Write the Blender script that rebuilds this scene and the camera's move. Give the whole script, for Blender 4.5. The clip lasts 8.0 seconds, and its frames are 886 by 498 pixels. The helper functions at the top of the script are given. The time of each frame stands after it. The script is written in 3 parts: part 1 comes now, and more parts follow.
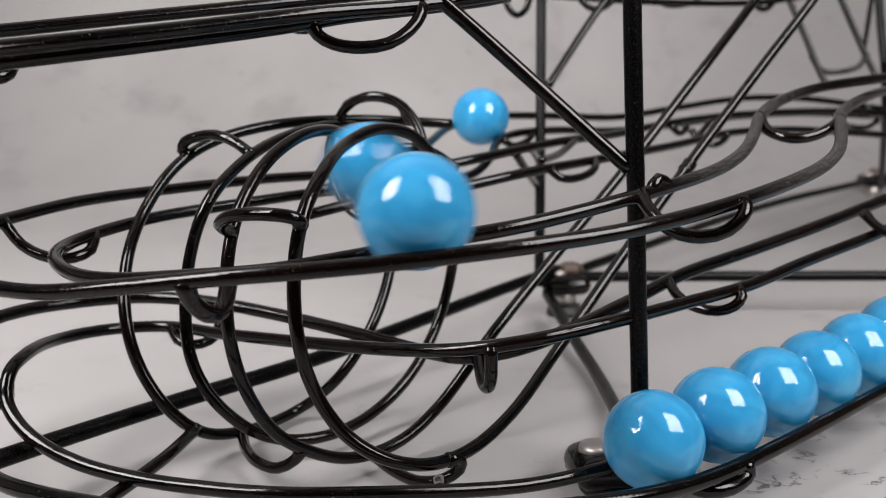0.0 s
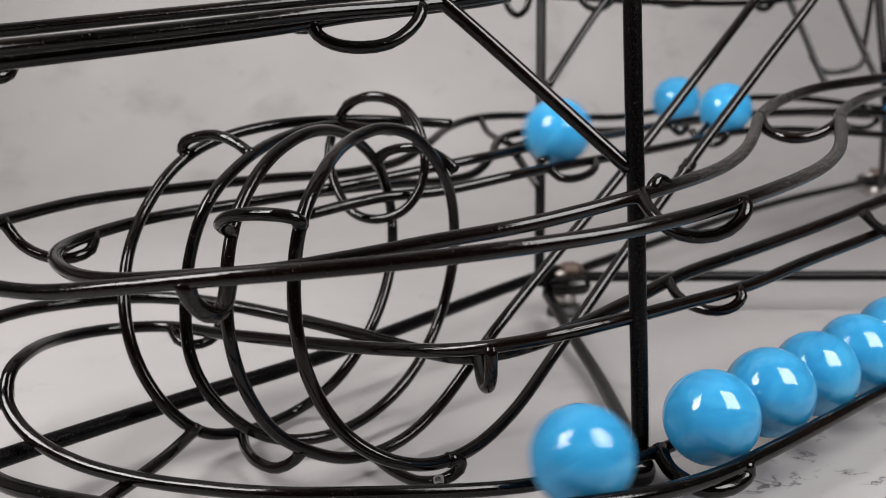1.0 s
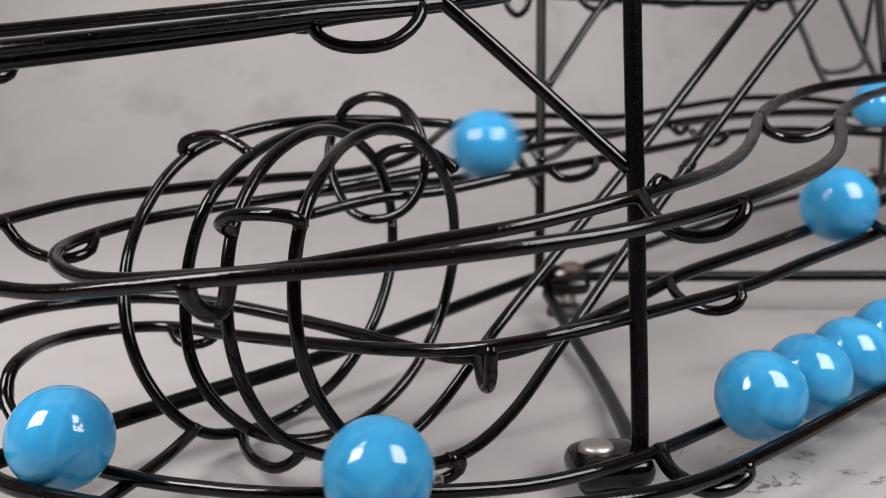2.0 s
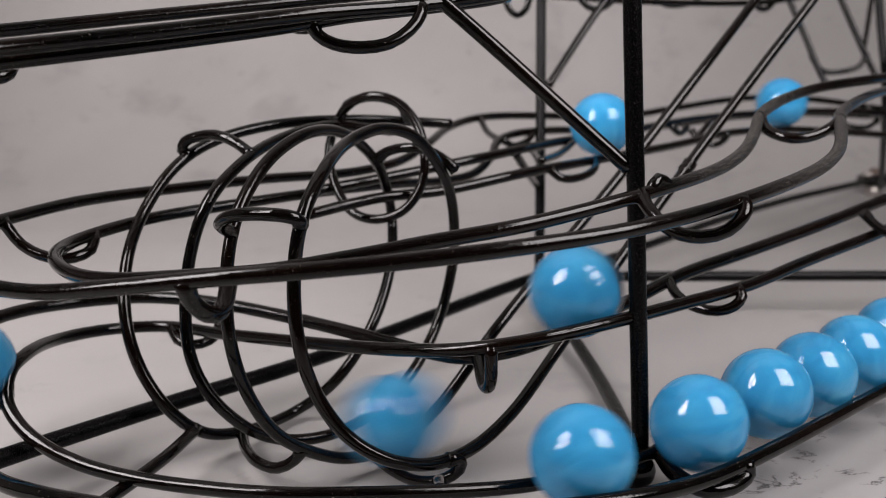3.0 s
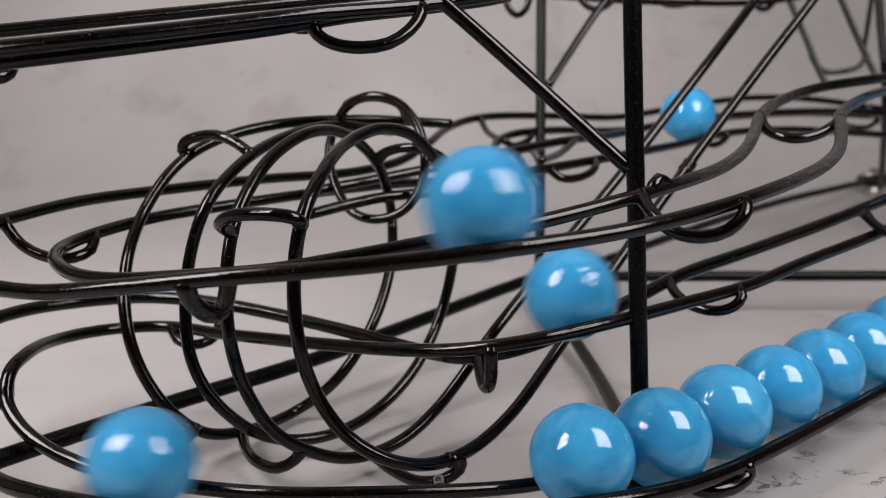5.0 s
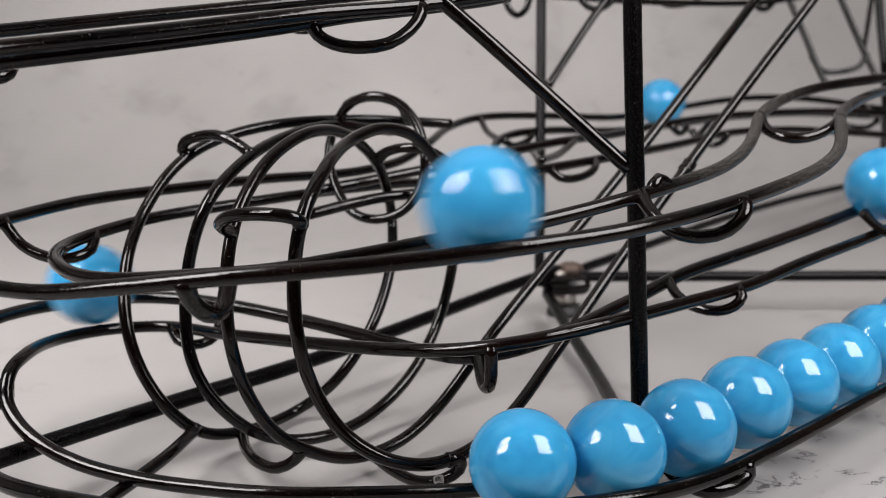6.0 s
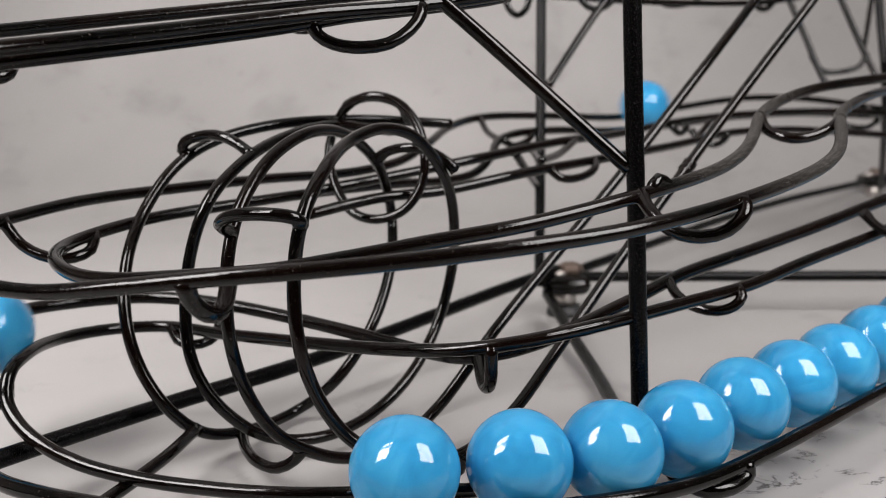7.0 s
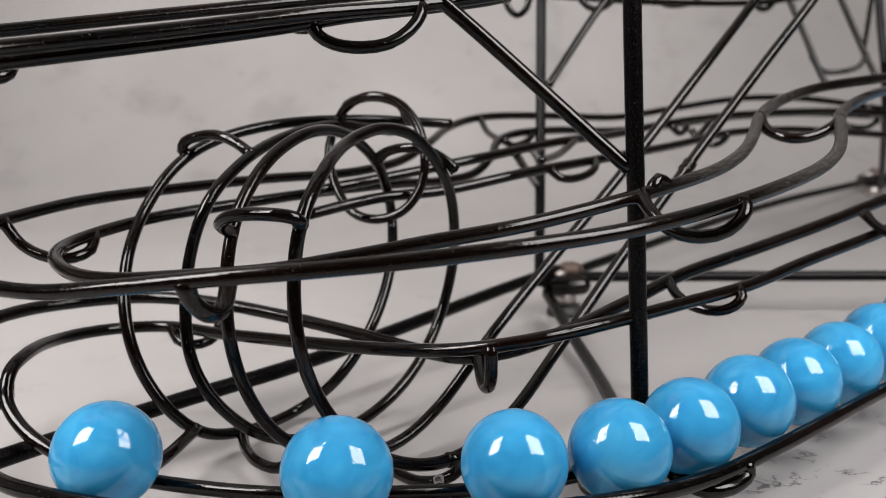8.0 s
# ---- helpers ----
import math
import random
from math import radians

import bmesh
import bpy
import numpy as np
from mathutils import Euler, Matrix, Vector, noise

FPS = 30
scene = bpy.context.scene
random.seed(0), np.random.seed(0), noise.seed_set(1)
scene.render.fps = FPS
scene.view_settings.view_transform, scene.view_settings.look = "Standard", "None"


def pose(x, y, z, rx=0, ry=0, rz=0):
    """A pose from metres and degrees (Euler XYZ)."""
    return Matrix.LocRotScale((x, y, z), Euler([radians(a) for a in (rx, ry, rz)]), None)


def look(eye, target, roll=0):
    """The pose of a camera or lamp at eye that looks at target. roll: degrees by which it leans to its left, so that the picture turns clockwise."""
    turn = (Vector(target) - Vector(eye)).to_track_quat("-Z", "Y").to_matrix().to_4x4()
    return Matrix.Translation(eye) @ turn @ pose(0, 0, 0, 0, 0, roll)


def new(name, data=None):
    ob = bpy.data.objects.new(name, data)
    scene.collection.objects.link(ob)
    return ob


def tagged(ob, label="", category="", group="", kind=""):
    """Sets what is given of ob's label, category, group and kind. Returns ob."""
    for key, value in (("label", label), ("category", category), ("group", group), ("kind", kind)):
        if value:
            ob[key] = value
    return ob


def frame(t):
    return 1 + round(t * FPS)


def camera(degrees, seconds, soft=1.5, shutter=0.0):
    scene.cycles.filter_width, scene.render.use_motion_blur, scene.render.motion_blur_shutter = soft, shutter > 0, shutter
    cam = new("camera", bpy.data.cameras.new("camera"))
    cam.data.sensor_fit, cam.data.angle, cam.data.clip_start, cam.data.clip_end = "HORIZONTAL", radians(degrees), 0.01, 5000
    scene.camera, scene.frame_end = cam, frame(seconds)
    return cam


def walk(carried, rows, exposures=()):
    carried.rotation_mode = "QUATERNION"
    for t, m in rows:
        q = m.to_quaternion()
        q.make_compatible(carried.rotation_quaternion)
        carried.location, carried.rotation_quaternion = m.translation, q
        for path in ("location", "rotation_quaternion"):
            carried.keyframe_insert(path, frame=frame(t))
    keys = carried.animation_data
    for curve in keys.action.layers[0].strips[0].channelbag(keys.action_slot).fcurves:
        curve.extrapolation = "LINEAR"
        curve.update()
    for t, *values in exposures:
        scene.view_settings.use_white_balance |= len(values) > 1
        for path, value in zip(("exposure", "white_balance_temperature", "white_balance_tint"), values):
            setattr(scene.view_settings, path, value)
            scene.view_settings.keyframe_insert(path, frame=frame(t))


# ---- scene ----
# A black wire marble run on a veined stone table, blue marbles rolling through it.
cam = camera(48.0, 8.0, soft=0.95, shutter=0.3)
EYE = Matrix.Translation((0, 0, 0.0732)) @ pose(0, 0, 0, 79.0, 0, 0)
cam.data.dof.use_dof, cam.data.dof.focus_distance, cam.data.dof.aperture_fstop = True, 0.155, 29.0
walk(cam, [(0.0, EYE), (8.0, EYE)], [(0.0, 0.0, 6400, 10), (1.7, 0.0, 6450, 10), (2.8, -0.29, 6520, 14), (4.7, -0.27, 6550, 14), (5.8, 0.0, 6500, 10), (8.0, 0.0, 6500, 10)])

# ---- light: two square lamp panels above the table, inside an added enclosure ----
world = bpy.data.worlds.new("sky")
scene.world = world
world.use_nodes = True
sky = world.node_tree.nodes.new("ShaderNodeTexSky")
sky.sky_type, sky.sun_disc = "NISHITA", False
sky.sun_elevation, sky.sun_rotation = radians(40), radians(200)
world.node_tree.links.new(sky.outputs[0], world.node_tree.nodes["Background"].inputs[0])
world.node_tree.nodes["Background"].inputs[1].default_value = 0.1

PANELS = [((-0.232, 0.050, 0.285), (-0.27, 0.40, 0.145), 3.55), ((0.222, 0.060, 0.272), (0.17, 0.38, 0.085), 2.08)]


def panel_light(place, aim, watts):
    data = bpy.data.lights.new("panel_light", "AREA")
    data.shape, data.size, data.size_y, data.energy = "RECTANGLE", 0.20, 0.25, watts
    data.color = (1.0, 0.962, 0.952)
    ob = new("panel_light", data)
    ob.matrix_world = look(place, aim)
    return ob


for spot, aim, watts in PANELS:
    panel_light(spot, aim, watts)


# ---- materials ----
def material(name, colour, rough, metal=0.0):
    m = bpy.data.materials.new(name)
    m.use_nodes = True
    b = m.node_tree.nodes["Principled BSDF"]
    b.inputs["Base Color"].default_value = (*colour, 1)
    b.inputs["Roughness"].default_value = rough
    b.inputs["Metallic"].default_value = metal
    return m, m.node_tree.nodes, m.node_tree.links, b


def ramp(nodes, links, source, stops):
    r = nodes.new("ShaderNodeValToRGB")
    for k, (at, c) in enumerate(stops):
        e = r.color_ramp.elements[k] if k < 2 else r.color_ramp.elements.new(at)
        e.position, e.color = at, (*c, 1)
    links.new(source, r.inputs[0])
    return r


def noise_tex(nodes, links, scale, detail=4, rough=0.5, coords="Object", stretch=(1, 1, 1), warp=0.0):
    co = nodes.new("ShaderNodeTexCoord")
    mp = nodes.new("ShaderNodeMapping")
    mp.inputs["Scale"].default_value = stretch
    links.new(co.outputs[coords], mp.inputs[0])
    n = nodes.new("ShaderNodeTexNoise")
    n.inputs["Scale"].default_value, n.inputs["Detail"].default_value = scale, detail
    n.inputs["Roughness"].default_value, n.inputs["Distortion"].default_value = rough, warp
    links.new(mp.outputs[0], n.inputs["Vector"])
    return n


def bump(nodes, links, height, b, strength, distance):
    u = nodes.new("ShaderNodeBump")
    u.inputs["Strength"].default_value, u.inputs["Distance"].default_value = strength, distance
    links.new(height, u.inputs["Height"])
    links.new(u.outputs[0], b.inputs["Normal"])


def enamel_material(title, rubbed_at=()):
    m, n, l, b = material(title, (0.009, 0.008, 0.008), 0.15)
    b.inputs["Specular IOR Level"].default_value = 0.33
    fine = noise_tex(n, l, 900, 3)
    broad = noise_tex(n, l, 60, 4)
    # the brown end paints warm reflections into the black base colour
    r = ramp(n, l, broad.outputs[0], [(0.35, (0.0008, 0.0007, 0.0006)), (0.7, (0.0038, 0.0018, 0.0013))])
    dust = noise_tex(n, l, 3600, 2)
    specks = ramp(n, l, dust.outputs[0], [(0.66, (0, 0, 0)), (0.76, (1, 1, 1))])
    mix = n.new("ShaderNodeMix")
    mix.data_type = "RGBA"
    l.new(specks.outputs[0], mix.inputs["Factor"])
    l.new(r.outputs[0], mix.inputs["A"])
    mix.inputs["B"].default_value = (0.085, 0.075, 0.07, 1)
    g = ramp(n, l, fine.outputs[0], [(0.35, (0.08, 0.08, 0.08)), (0.8, (0.2, 0.2, 0.2))])
    l.new(mix.outputs["Result"], b.inputs["Base Color"])
    l.new(g.outputs[0], b.inputs["Roughness"])
    bump(n, l, fine.outputs[0], b, 0.14, 0.0002)
    if rubbed_at:
        rub(n, l, b, mix.outputs["Result"], g.outputs[0], *rubbed_at)
    return m


def rub(n, l, b, colour, gloss, spot, near, far):
    """Scratched grey metal round a spot, fading out into the enamel."""
    co = n.new("ShaderNodeTexCoord")
    spread = n.new("ShaderNodeVectorMath")
    spread.operation = "DISTANCE"
    l.new(co.outputs["Object"], spread.inputs[0])
    spread.inputs[1].default_value = spot
    rubbed = ramp(n, l, spread.outputs["Value"], [(near, (1, 1, 1)), (far, (0, 0, 0))])
    streaks = noise_tex(n, l, 2600, 4, 0.65)
    lengthwise = streaks.inputs["Vector"].links[0].from_node
    lengthwise.vector_type = "TEXTURE"
    lengthwise.inputs["Rotation"].default_value = (0, 0, radians(57))
    lengthwise.inputs["Scale"].default_value = (15, 0.8, 0.8)
    grey = ramp(n, l, streaks.outputs[0], [(0.34, (0.006, 0.0055, 0.005)), (0.5, (0.026, 0.024, 0.022)), (0.68, (0.075, 0.069, 0.064))])
    worn = n.new("ShaderNodeMix")
    worn.data_type = "RGBA"
    l.new(rubbed.outputs[0], worn.inputs["Factor"])
    l.new(colour, worn.inputs["A"])
    l.new(grey.outputs[0], worn.inputs["B"])
    l.new(worn.outputs["Result"], b.inputs["Base Color"])
    dull = n.new("ShaderNodeMix")
    l.new(rubbed.outputs[0], dull.inputs[0])
    l.new(gloss, dull.inputs[2])
    dull.inputs[3].default_value = 0.42
    l.new(dull.outputs[0], b.inputs["Roughness"])


def satin_material():
    """Powder-coated black with pale dust grains."""
    m, n, l, b = material("satin_black", (0.004, 0.004, 0.004), 0.3)
    b.inputs["Specular IOR Level"].default_value = 0.12
    dust = noise_tex(n, l, 4600, 2)
    r = ramp(n, l, dust.outputs[0], [(0.3, (0.0010, 0.0009, 0.0009)), (0.66, (0.0022, 0.002, 0.0019)), (0.76, (0.045, 0.042, 0.04))])
    l.new(r.outputs[0], b.inputs["Base Color"])
    rough = ramp(n, l, dust.outputs[0], [(0.3, (0.2, 0.2, 0.2)), (0.7, (0.32, 0.32, 0.32))])
    l.new(rough.outputs[0], b.inputs["Roughness"])
    bump(n, l, dust.outputs[0], b, 0.1, 0.0002)
    return m


def marble_material():
    m, n, l, b = material("blue_glass", (0.05, 0.33, 0.70), 0.05)
    swirl = noise_tex(n, l, 90, 3, 0.5, stretch=(1, 1, 2.2), warp=1.2)
    tone = nodes_random(n)
    r = ramp(n, l, swirl.outputs[0], [(0.3, (0.025, 0.215, 0.43)), (0.5, (0.032, 0.262, 0.497)), (0.75, (0.06, 0.325, 0.55))])
    h = n.new("ShaderNodeHueSaturation")
    l.new(r.outputs[0], h.inputs["Color"])
    mr = n.new("ShaderNodeMapRange")
    mr.inputs["To Min"].default_value, mr.inputs["To Max"].default_value = 0.93, 1.06
    l.new(tone.outputs["Random"], mr.inputs[0])
    l.new(mr.outputs[0], h.inputs["Value"])
    l.new(h.outputs[0], b.inputs["Base Color"])
    b.inputs["Coat Weight"].default_value, b.inputs["Coat Roughness"].default_value = 0.18, 0.02
    b.inputs["IOR"].default_value, b.inputs["Coat IOR"].default_value = 1.46, 1.5
    b.inputs["Subsurface Weight"].default_value = 0.3
    b.inputs["Subsurface Radius"].default_value = (0.002, 0.004, 0.005)
    return m


def nodes_random(n):
    return n.new("ShaderNodeObjectInfo")


VEIN_SPOT = (0.073, 0.170, 0.0)


def stone_material():
    m, n, l, b = material("veined_stone", (0.47, 0.45, 0.44), 0.42)
    b.inputs["Specular IOR Level"].default_value = 0.35
    cloud = noise_tex(n, l, 9, 5, 0.6)
    base = ramp(n, l, cloud.outputs[0], [(0.3, (0.312, 0.300, 0.294)), (0.7, (0.362, 0.348, 0.342))])
    vein = noise_tex(n, l, 60, 5, 0.6, stretch=(1, 1.8, 1), warp=0.4)
    sub = n.new("ShaderNodeMath")
    sub.operation = "SUBTRACT"
    sub.inputs[1].default_value = 0.5
    l.new(vein.outputs[0], sub.inputs[0])
    ab = n.new("ShaderNodeMath")
    ab.operation = "ABSOLUTE"
    l.new(sub.outputs[0], ab.inputs[0])
    line = ramp(n, l, ab.outputs[0], [(0.003, (1, 1, 1)), (0.013, (0, 0, 0))])
    where = noise_tex(n, l, 34, 3, 0.5)
    gate = ramp(n, l, where.outputs[0], [(0.60, (0, 0, 0)), (0.72, (0.45, 0.45, 0.45))])
    co = n.new("ShaderNodeTexCoord")
    spread = n.new("ShaderNodeVectorMath")
    spread.operation = "DISTANCE"
    l.new(co.outputs["Object"], spread.inputs[0])
    spread.inputs[1].default_value = VEIN_SPOT
    near_spot = ramp(n, l, spread.outputs["Value"], [(0.022, (1, 1, 1)), (0.036, (0, 0, 0))])
    broken = noise_tex(n, l, 130, 2, 0.5, stretch=(1, 0.6, 1))
    pieces = ramp(n, l, broken.outputs[0], [(0.5, (0, 0, 0)), (0.57, (1, 1, 1))])
    patch = n.new("ShaderNodeMath")
    patch.operation = "MULTIPLY"
    l.new(near_spot.outputs[0], patch.inputs[0])
    l.new(pieces.outputs[0], patch.inputs[1])
    most = n.new("ShaderNodeMath")
    most.operation = "MAXIMUM"
    l.new(gate.outputs[0], most.inputs[0])
    l.new(patch.outputs[0], most.inputs[1])
    mul = n.new("ShaderNodeMath")
    mul.operation = "MULTIPLY"
    l.new(line.outputs[0], mul.inputs[0])
    l.new(most.outputs[0], mul.inputs[1])
    mix = n.new("ShaderNodeMix")
    mix.data_type = "RGBA"
    l.new(mul.outputs[0], mix.inputs["Factor"])
    l.new(base.outputs[0], mix.inputs["A"])
    mix.inputs["B"].default_value = (0.06, 0.057, 0.054, 1)
    smudge = noise_tex(n, l, 26, 4, 0.62)
    smudged = ramp(n, l, smudge.outputs[0], [(0.585, (0, 0, 0)), (0.70, (0.34, 0.34, 0.34))])
    pit = noise_tex(n, l, 105, 2, 0.5)
    pitted = ramp(n, l, pit.outputs[0], [(0.735, (0, 0, 0)), (0.775, (0.5, 0.5, 0.5))])
    marks = n.new("ShaderNodeMath")
    marks.operation = "MAXIMUM"
    l.new(smudged.outputs[0], marks.inputs[0])
    l.new(pitted.outputs[0], marks.inputs[1])
    stained = n.new("ShaderNodeMix")
    stained.data_type = "RGBA"
    l.new(marks.outputs[0], stained.inputs["Factor"])
    l.new(mix.outputs["Result"], stained.inputs["A"])
    stained.inputs["B"].default_value = (0.18, 0.173, 0.17, 1)
    l.new(stained.outputs["Result"], b.inputs["Base Color"])
    return m


def plaster_material(name, low, high, scale):
    m, n, l, b = material(name, low, 0.6)
    cloud = noise_tex(n, l, scale, 5, 0.6)
    r = ramp(n, l, cloud.outputs[0], [(0.3, low), (0.7, high)])
    l.new(r.outputs[0], b.inputs["Base Color"])
    grain = noise_tex(n, l, 400, 3)
    bump(n, l, grain.outputs[0], b, 0.08, 0.001)
    return m


ENAMEL, GLASS_BLUE, STONE = enamel_material("black_enamel"), marble_material(), stone_material()
# rubbed bright where the marbles drop onto the upper front track
RUBBED = enamel_material("rubbed_enamel", ((0.066, 0.184, 0.061), 0.022, 0.044))
STEEL = material("brushed_steel", (0.52, 0.48, 0.45), 0.45, 1.0)[0]
BRONZE = material("dull_bronze", (0.15, 0.11, 0.09), 0.55, 0.6)[0]
SATIN = satin_material()
RUBBER = material("black_rubber", (0.02, 0.02, 0.02), 0.5)[0]
LEG = material("table_leg_paint", (0.15, 0.15, 0.15), 0.4)[0]


# ---- mesh helpers ----
def part(name, bm, mat, parent=None, label="", smooth=True):
    me = bpy.data.meshes.new(name)
    bm.to_mesh(me)
    bm.free()
    me.materials.append(mat)
    if smooth:
        for f in me.polygons:
            f.use_smooth = True
    ob = new(name, me)
    ob.parent = parent
    if label:
        tagged(ob, label)
    return ob


def box(x0, y0, z0, x1, y1, z1, bevel=0.0, segments=2):
    bm = bmesh.new()
    bmesh.ops.create_cube(bm, size=1.0)
    for v in bm.verts:
        v.co = Vector(((x0 + x1) / 2 + v.co.x * (x1 - x0), (y0 + y1) / 2 + v.co.y * (y1 - y0), (z0 + z1) / 2 + v.co.z * (z1 - z0)))
    if bevel:
        bmesh.ops.bevel(bm, geom=bm.edges[:], offset=bevel, segments=segments, affect="EDGES", profile=0.5)
    return bm


def lathe(profile, sides=28):
    """A turned solid round z from (radius, height) pairs."""
    bm = bmesh.new()
    rings = [[bm.verts.new((r * math.cos(math.tau * k / sides), r * math.sin(math.tau * k / sides), z)) for k in range(sides)] for r, z in profile]
    for a, b in zip(rings, rings[1:]):
        for k in range(sides):
            bm.faces.new((a[k], a[(k + 1) % sides], b[(k + 1) % sides], b[k]))
    bm.faces.new(rings[0][::-1])
    bm.faces.new(rings[-1])
    return bm


def spline(points, closed=False, step=1.4):
    """Points along a centripetal Catmull-Rom curve through the given ones."""
    p = [Vector(a) for a in points]
    m = len(p)
    if m == 2:
        return p
    out = []
    for i in range(m if closed else m - 1):
        p1, p2 = p[i], p[(i + 1) % m]
        p0 = p[i - 1] if closed or i > 0 else 2 * p1 - p2
        p3 = p[(i + 2) % m] if closed or i < m - 2 else 2 * p2 - p1
        t1 = (p1 - p0).length ** 0.5
        t2 = t1 + (p2 - p1).length ** 0.5
        t3 = t2 + (p3 - p2).length ** 0.5
        n = max(2, int((p2 - p1).length / step))
        for k in range(n):
            t = t1 + (t2 - t1) * k / n
            a1, a2, a3 = p0.lerp(p1, t / t1), p1.lerp(p2, (t - t1) / (t2 - t1)), p2.lerp(p3, (t - t2) / (t3 - t2))
            b1, b2 = a1.lerp(a2, t / t2), a2.lerp(a3, (t - t1) / (t3 - t1))
            out.append(b1.lerp(b2, (t - t1) / (t2 - t1)))
    return out if closed else out + [p[-1]]


def tube(points, thick, closed=False, sides=12, weld=0.0):
    """A round wire along a curve; lengths in mm, mesh in metres."""
    line = spline(points, closed)
    n = len(line)
    bm = bmesh.new()
    rings, up = [], None
    from_start = [0.0]
    for a, b in zip(line, line[1:]):
        from_start.append(from_start[-1] + (b - a).length)
    for i, p in enumerate(line):
        d = (line[(i + 1) % n] - line[i - 1]) if closed or 0 < i < n - 1 else (line[1] - line[0] if i == 0 else line[-1] - line[-2])
        d.normalize()
        if up is None:
            up = d.orthogonal().normalized()
        up = (up - d * up.dot(d)).normalized()
        side = d.cross(up)
        near = min(from_start[i], from_start[-1] - from_start[i])
        fat = 1.0 + weld * math.exp(-(near / 1.3) ** 2)
        ring = []
        for k in range(sides):
            a = math.tau * k / sides
            ring.append(bm.verts.new((p + (up * math.cos(a) + side * math.sin(a)) * thick * fat / 2) * 0.001))
        rings.append(ring)
    pairs = list(zip(rings, rings[1:]))
    for a, b in pairs:
        for k in range(sides):
            bm.faces.new((a[k], a[(k + 1) % sides], b[(k + 1) % sides], b[k]))
    if closed:
        a, b = rings[-1], rings[0]
        off = min(range(sides), key=lambda o: (a[0].co - b[o].co).length)
        for k in range(sides):
            bm.faces.new((a[k], a[(k + 1) % sides], b[(k + 1 + off) % sides], b[(k + off) % sides]))
    else:
        for ring, sign in ((rings[0], -1), (rings[-1], 1)):
            mid = sum((v.co for v in ring), Vector()) / sides
            d = (ring[1].co - ring[0].co).cross(ring[2].co - ring[1].co).normalized() * sign
            tip = bm.verts.new(mid + d * thick * 0.0002)
            for k in range(sides):
                f = (ring[k], ring[(k + 1) % sides], tip)
                bm.faces.new(f if sign > 0 else f[::-1])
    bmesh.ops.recalc_face_normals(bm, faces=bm.faces[:])
    return bm


# ---- the room ----
table = new("table")
tagged(table, "plain dark board table under the backdrop sheet", "table")
part("tabletop", box(-0.57, -0.30, -0.034, 0.64, 0.68, -0.004, 0.002), LEG, table, smooth=False)


def sweep(x0, x1, y0, y1, radius, high):
    """A sheet that lies flat, bends up through a quarter circle and stands upright; 3 mm thick."""
    line = [(y0, 0.0), (y0 * 0.5, 0.0), (y1 - radius, 0.0)]
    line += [(y1 - radius + radius * math.sin(a), radius - radius * math.cos(a)) for a in (math.pi / 2 * k / 48 for k in range(1, 49))]
    line += [(y1, radius + (high - radius) * k / 4) for k in range(1, 5)]
    bm = bmesh.new()
    rows = []
    for k, (y, z) in enumerate(line):
        a, b = line[max(k - 1, 0)], line[min(k + 1, len(line) - 1)]
        d = math.hypot(b[0] - a[0], b[1] - a[1])
        ny, nz = (b[1] - a[1]) / d * 0.003, -(b[0] - a[0]) / d * 0.003
        rows.append([bm.verts.new((x, y + ey, z + ez)) for x, ey, ez in ((x0, 0, 0), (x1, 0, 0), (x1, ny, nz), (x0, ny, nz))])
    for a, b in zip(rows, rows[1:]):
        for k in range(4):
            bm.faces.new((a[k], a[(k + 1) % 4], b[(k + 1) % 4], b[k]))
    bm.faces.new(rows[0])
    bm.faces.new(rows[-1][::-1])
    bmesh.ops.recalc_face_normals(bm, faces=bm.faces[:])
    return bm


tagged(part("backdrop", sweep(-0.55, 0.615, -0.27, 0.63, 0.2, 0.54), STONE), "pale grey veined stone-look sheet curving up behind", kind="structure")


# unseen enclosure added to shape light: white bounces fill, grey and brown darken reflections
WHITE_LINING = plaster_material("white_lining", (0.78, 0.775, 0.77), (0.84, 0.835, 0.83), 6)
GREY_LINING = plaster_material("grey_lining", (0.085, 0.08, 0.077), (0.11, 0.105, 0.10), 6)
DARK_LINING = plaster_material("dark_lining", (0.034, 0.026, 0.022), (0.05, 0.038, 0.033), 9)
for wall_name, b, cloth, wall_label in (
        ("wall_west", (-0.56, -0.28, -0.0035, -0.555, 0.66, 0.55), GREY_LINING, "unseen grey side wall added to keep reflections dark"),
        ("wall_east", (0.62, -0.28, -0.0035, 0.625, 0.66, 0.55), GREY_LINING, "unseen grey side wall added to keep reflections dark"),
        ("wall_north", (-0.555, 0.655, -0.0035, 0.62, 0.66, 0.55), WHITE_LINING, "unseen white back wall added to close the enclosure"),
        ("wall_south", (-0.555, -0.28, -0.0035, 0.62, -0.275, 0.55), DARK_LINING, "unseen dark brown front wall added to darken reflections"),
        ("ceiling", (-0.56, -0.28, 0.55, 0.625, 0.66, 0.555), WHITE_LINING, "unseen white top added to bounce fill light")):
    tagged(part(wall_name, box(*b), cloth, smooth=False), wall_label, kind="structure")


